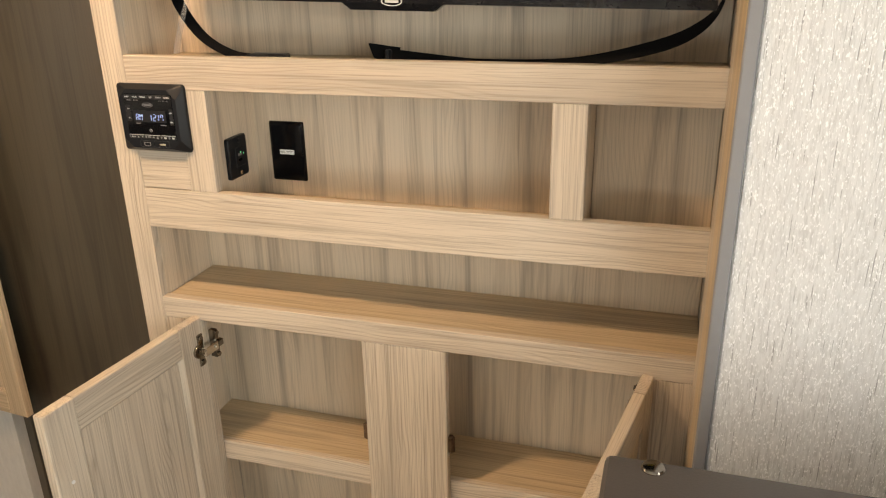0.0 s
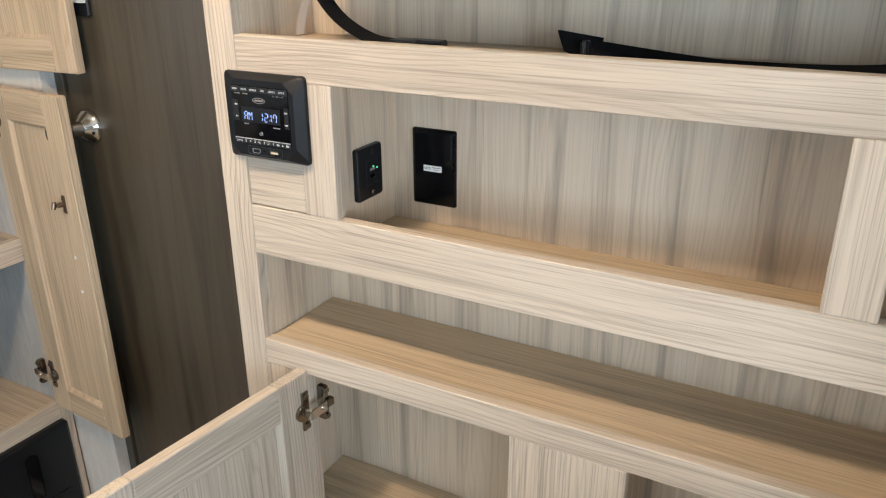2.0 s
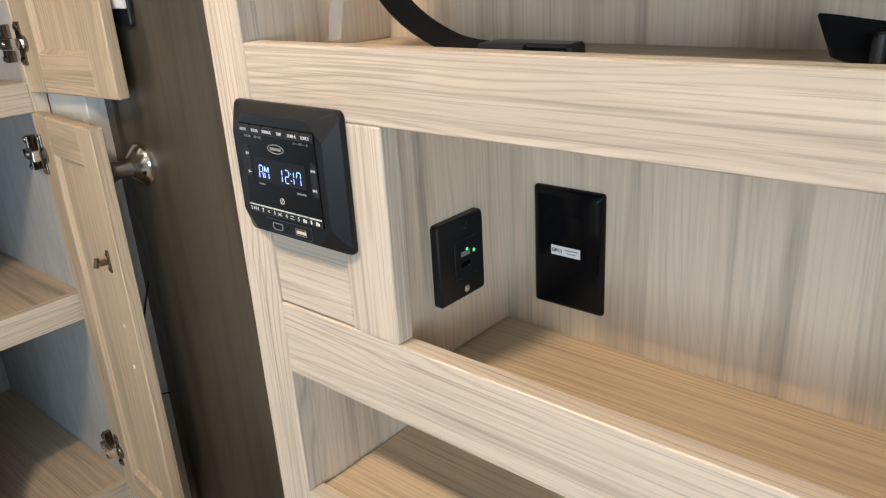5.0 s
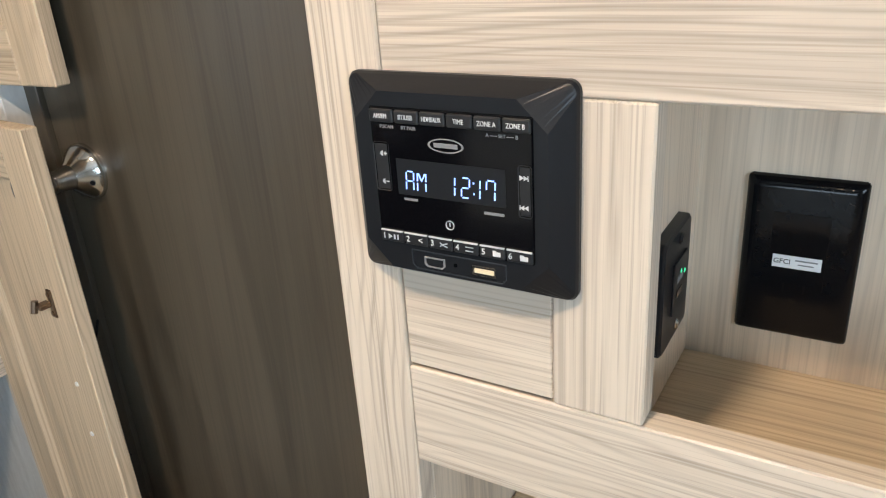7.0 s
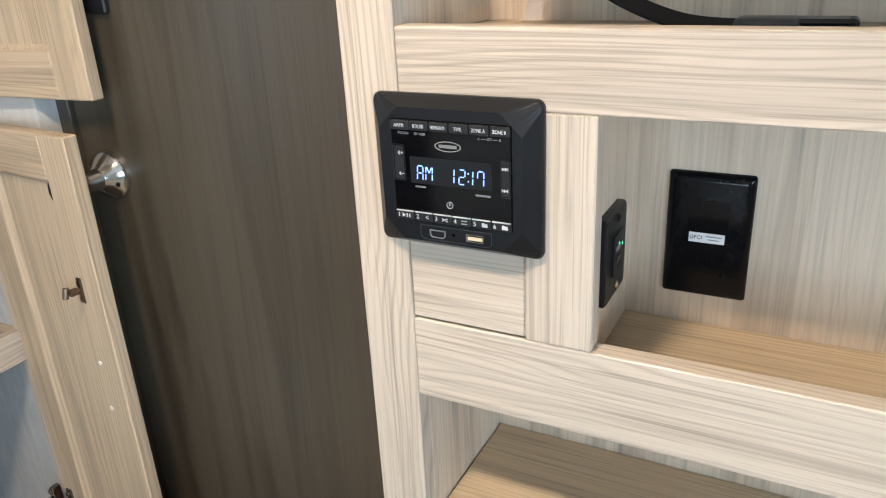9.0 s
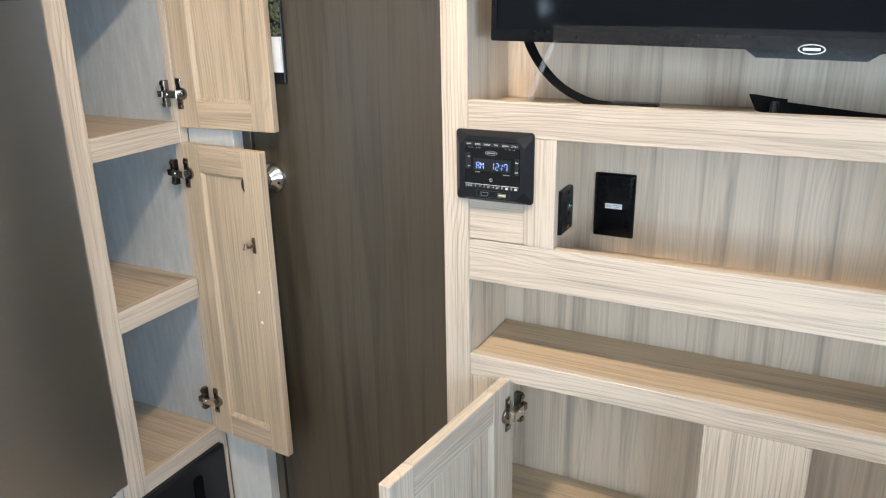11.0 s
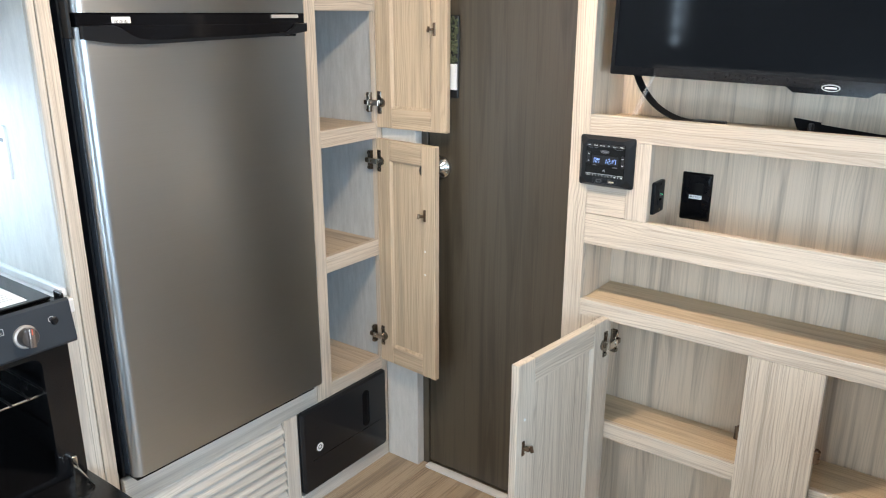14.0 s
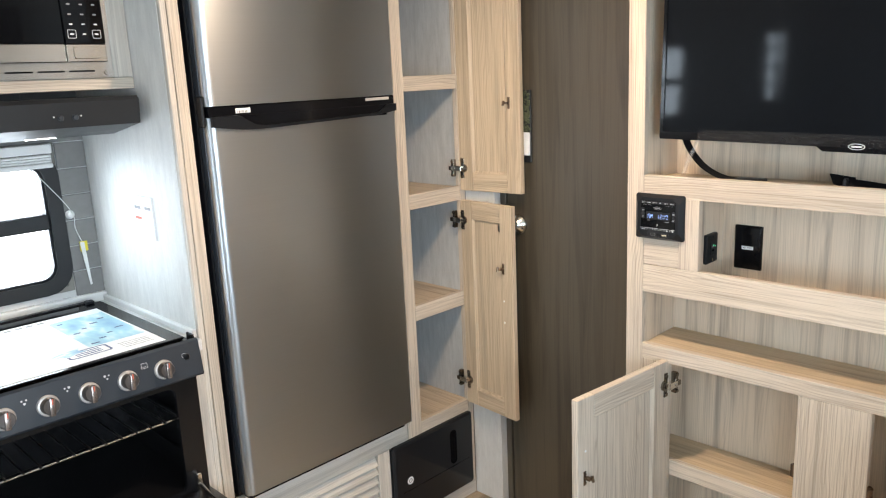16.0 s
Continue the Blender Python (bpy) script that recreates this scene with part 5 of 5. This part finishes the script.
for _y in (SY0 + 0.032, SY1 - 0.032):
    _bm = slab(SX - 0.002, SX + 0.020, _y - 0.006, _y + 0.006, 0.575, 0.625, 0.002)
    rod((SX + 0.010, _y, 0.60), (SX + 0.085, _y, 0.580), 0.004, seg=8, bm=_bm)
    part("door_hinge", _bm, CHROME, stove, "steel oven door hinge")
# printed sheet on the cooktop
sheet = thing("instruction_sheet", (-0.95, 1.03, 0.982), "glossy printed leaflet lying on the range top", "leaflet")
part("paper", slab(-1.20, -0.768, 0.80, 1.252, 0.9818, 0.9824, 0), PAPER, sheet)
part("printed_area", slab(-1.15, -0.87, 1.105, 1.246, 0.98245, 0.98265, 0), BLUEPRINT, sheet, "pale blue printed picture")
for _i in range(9):
    _x, _y = -1.125 + 0.029 * _i, 1.118 + 0.031 * ((_i * 3) % 4)
    part("text_line", slab(_x, _x + 0.008, _y, _y + 0.013 + 0.004 * (_i % 3), 0.98268, 0.98280, 0), NAVYINK, sheet)
for _i in range(11):
    part("headline_bar", slab(-1.186, -1.172, 0.815 + 0.027 * _i, 0.833 + 0.027 * _i, 0.98245, 0.98260, 0), DIMINK, sheet)
_splash = [(0.000, -0.030), (0.018, -0.052), (0.022, -0.020), (0.040, -0.012), (0.024, 0.010), (0.020, 0.040), (0.004, 0.022), (-0.016, 0.030), (-0.010, 0.000)]
part("printed_splash", loft([(_splash, 0), (_splash, 0.0002)], pose(-0.868, 1.055, 0.98268)), BLUEPRINT, sheet)
part("printed_box", hoop(rounded(0.055, 0.10, 0.008, 3), rounded(0.045, 0.09, 0.006, 3), 0.98268, 0.98285, pose(-0.835, 1.09, 0)), NAVYINK, sheet)
for _i in range(3):
    part("text_line", slab(-0.850 + 0.012 * _i, -0.845 + 0.012 * _i, 1.06, 1.12, 0.98268, 0.98280, 0), NAVYINK, sheet)
part("white_card", slab(-0.846, -0.772, 1.150, 1.250, 0.98245, 0.9829, 0), PAPER, sheet)
for _i in range(4):
    part("text_line", slab(-0.836 + 0.013 * _i, -0.8335 + 0.013 * _i, 1.16, 1.235, 0.98292, 0.9830, 0), DIMINK, sheet)

# ---- range hood ----
hood = thing("range_hood", (-1.1, 1.037, 1.48), "black range hood under the microwave cabinet", "range hood")
_prof = [(XW + 0.001, 1.575), (-0.866, 1.575), (-0.857, 1.566), (-0.865, 1.509), (-1.035, 1.479), (XW + 0.001, 1.479)]
part("shell", loft([(_prof, -0.266), (_prof, 0.266)], Matrix(((1, 0, 0, 0), (0, 0, 1, 1.037), (0, 1, 0, 0), (0, 0, 0, 1)))), MATTBLACK, hood)
for _y in (1.150, 1.118):
    part("switch", turned([(0.0065, 0), (0.0065, 0.004), (0.005, 0.006)], Matrix.Translation((-0.862, _y, 1.532)) @ flank(0, 0, 0), 18), SLATE, hood)
for _y in (1.163, 1.103):
    part("switch_mark", turned([(0.002, 0), (0.002, 0.001)], Matrix.Translation((-0.8605, _y, 1.535)) @ flank(0, 0, 0), 12), INK, hood)
part("filter", slab(-1.25, -1.06, 0.80, 1.00, 1.474, 1.4785, 0.002), SATIN, hood)
part("lamp_cover", slab(-1.19, -1.02, 1.085, 1.155, 1.4795, 1.4835, 0), LAMP_COOL, hood)

# ---- microwave and its cabinet ----
mcab = thing("microwave_cabinet", (-1.1, 1.037, 1.59), "washed oak laminate cabinet holding the microwave", "cabinet")
part("bottom_rail", slab(-0.962, -0.945, 0.70, 1.3350, 1.592, 1.6195, 0.0012), WOOD_Y, mcab)
part("bottom_board", slab(XW + 0.001, -0.9625, 0.70, 1.3350, 1.592, 1.606, 0), PALE_Y, mcab)
part("side_stile", slab(-0.962, -0.945, 1.2870, 1.3350, 1.620, CEIL - 0.001, 0.0012), PALE_Z, mcab)
part("box", slab(XW + 0.001, -0.9625, 1.3000, 1.3345, 1.6065, CEIL - 0.001, 0), PALE_Z, mcab)
MX, MY0, MY1, MZ0, MZ1 = -0.944, 0.770, 1.2845, 1.6205, 1.93
micro = thing("microwave", (-1.1, 1.03, MZ0), "stainless built-in microwave with black door", "microwave")
part("body", slab(XW + 0.05, MX - 0.002, MY0 + 0.01, MY1 - 0.01, MZ0 + 0.003, MZ1, 0.003), BLACK, micro)
part("trim_frame", hoop(rounded(MY1 - MY0, MZ1 - MZ0, 0.004), rounded(MY1 - MY0 - 0.024, MZ1 - MZ0 - 0.074, 0.003), -0.01, 0.006, flank(MX, (MY0 + MY1) / 2, (MZ0 + MZ1) / 2)), STEEL_Y, micro, "brushed stainless trim")
for _i in range(6):
    part("vent_slot", slab(MX + 0.0055, MX + 0.0066, MY1 - 0.105 - 0.07 * _i, MY1 - 0.045 - 0.07 * _i, MZ0 + 0.0145, MZ0 + 0.0185, 0), GLASSBLACK, micro)
part("vent_screw", turned([(0.006, 0.0055), (0.005, 0.0085)], flank(MX, MY1 - 0.018, MZ0 + 0.012), 16), SATIN, micro)
part("door_glass", slab(MX + 0.004, MX + 0.016, MY0 + 0.014, 1.176, 1.700, MZ1 - 0.04, 0.002), GLASSBLACK, micro)
part("door_trim", slab(MX + 0.004, MX + 0.018, MY0 + 0.014, 1.1745, 1.6575, 1.6995, 0.002), STEEL_Y, micro)
part("control_glass", slab(MX + 0.004, MX + 0.016, 1.1775, 1.2715, 1.700, MZ1 - 0.04, 0.002), GLASSBLACK, micro)
part("open_bar", slab(MX + 0.004, MX + 0.015, 1.1775, 1.2715, 1.6575, 1.6995, 0.002), STEEL_Y, micro)
part("open_button", loft([(rounded(0.066, 0.028, 0.005), 0.0145), (rounded(0.063, 0.025, 0.005), 0.0185)], flank(MX, 1.2250, 1.6790)), STEEL_Y, micro)
for _r in range(5):
    for _c in range(3):
        _y, _z = 1.195 + 0.0285 * _c, 1.722 + 0.0225 * _r
        if _r == 0 and _c != 1:
            _bm = hoop(rounded(0.020, 0.020, 0.003, 3), rounded(0.0175, 0.0175, 0.002, 3), 0.0160, 0.0164, flank(MX, _y, _z))
            merged(_bm, loft([(rounded(0.009, 0.004, 0.001, 2), 0.0160), (rounded(0.009, 0.004, 0.001, 2), 0.0164)], flank(MX, _y, _z)))
        else:
            _bm = loft([(rounded(0.008, 0.0035, 0.001, 2), 0.0160), (rounded(0.008, 0.0035, 0.001, 2), 0.0164)], flank(MX, _y, _z))
        part("key_mark", _bm, INK if _r < 2 else DIMINK, micro)

# ---- shade above the window, with its cord ----
shade = thing("window_shade", (XW + 0.04, 1.0, 1.395), "white pleated window shade drawn up with its cord", "window shade")
part("head_rail", slab(XW + 0.0105, XW + 0.048, 0.76, 1.232, 1.4245, 1.452, 0.003), WHITEVINYL, shade)
for _i in range(3):
    part("pleat", slab(XW + 0.014, XW + 0.044, 0.765, 1.229, 1.4150 - 0.0075 * _i, 1.4215 - 0.0075 * _i, 0.002), WHITEVINYL, shade)
part("bottom_rail", slab(XW + 0.0105, XW + 0.046, 0.762, 1.231, 1.385, 1.3985, 0.003), WHITEVINYL, shade)
part("cord", wire([(XW + 0.050, 1.130, 1.434), (XW + 0.045, 1.20, 1.345), (XW + 0.030, 1.264, 1.252), (XW + 0.024, 1.270, 1.20), (XW + 0.022, 1.283, 1.16)], 0.0013), WHITEVINYL, shade)
part("cord_lock", turned([(0.012, 0), (0.013, 0.004), (0.008, 0.012), (0.003, 0.014)], flank(XW + 0.012, 1.264, 1.242), 20), WHITEVINYL, shade)
part("tag", slab(XW + 0.016, XW + 0.018, 1.277, 1.300, 1.128, 1.158, 0.0008), YELLOW, shade, "yellow paper tag on the cord")
part("tassel", loft([([(-0.006, 0), (0.006, 0), (0.005, -0.01), (-0.005, -0.01)], -0.003), ([(-0.006, 0), (0.006, 0), (0.012, -0.130), (0.006, -0.132)], 0.003)], flank(XW + 0.018, 1.284, 1.156)), WHITEVINYL, shade, "white bundled cord end")

# ---- white outlet on the side panel ----
wo = thing("kitchen_outlet", (-0.97, 1.336, 1.19), "white double outlet plate on the white panel", "outlet")
_m = front(-0.985, 1.336, 1.255)
part("cover_plate", loft([(rounded(0.116, 0.116, 0.004), 0), (rounded(0.112, 0.112, 0.004), 0.005)], _m), WHITEVINYL, wo)
for _x in (-0.030, 0.030):
    part("slot", slab(_x - 0.018, _x + 0.018, 0.022, 0.030, 0.0045, 0.0056, 0.0004), DIMINK, wo, m=_m)
part("slot", slab(-0.048, -0.012, -0.006, 0.001, 0.0045, 0.0056, 0.0004), REDINK, wo, m=_m)
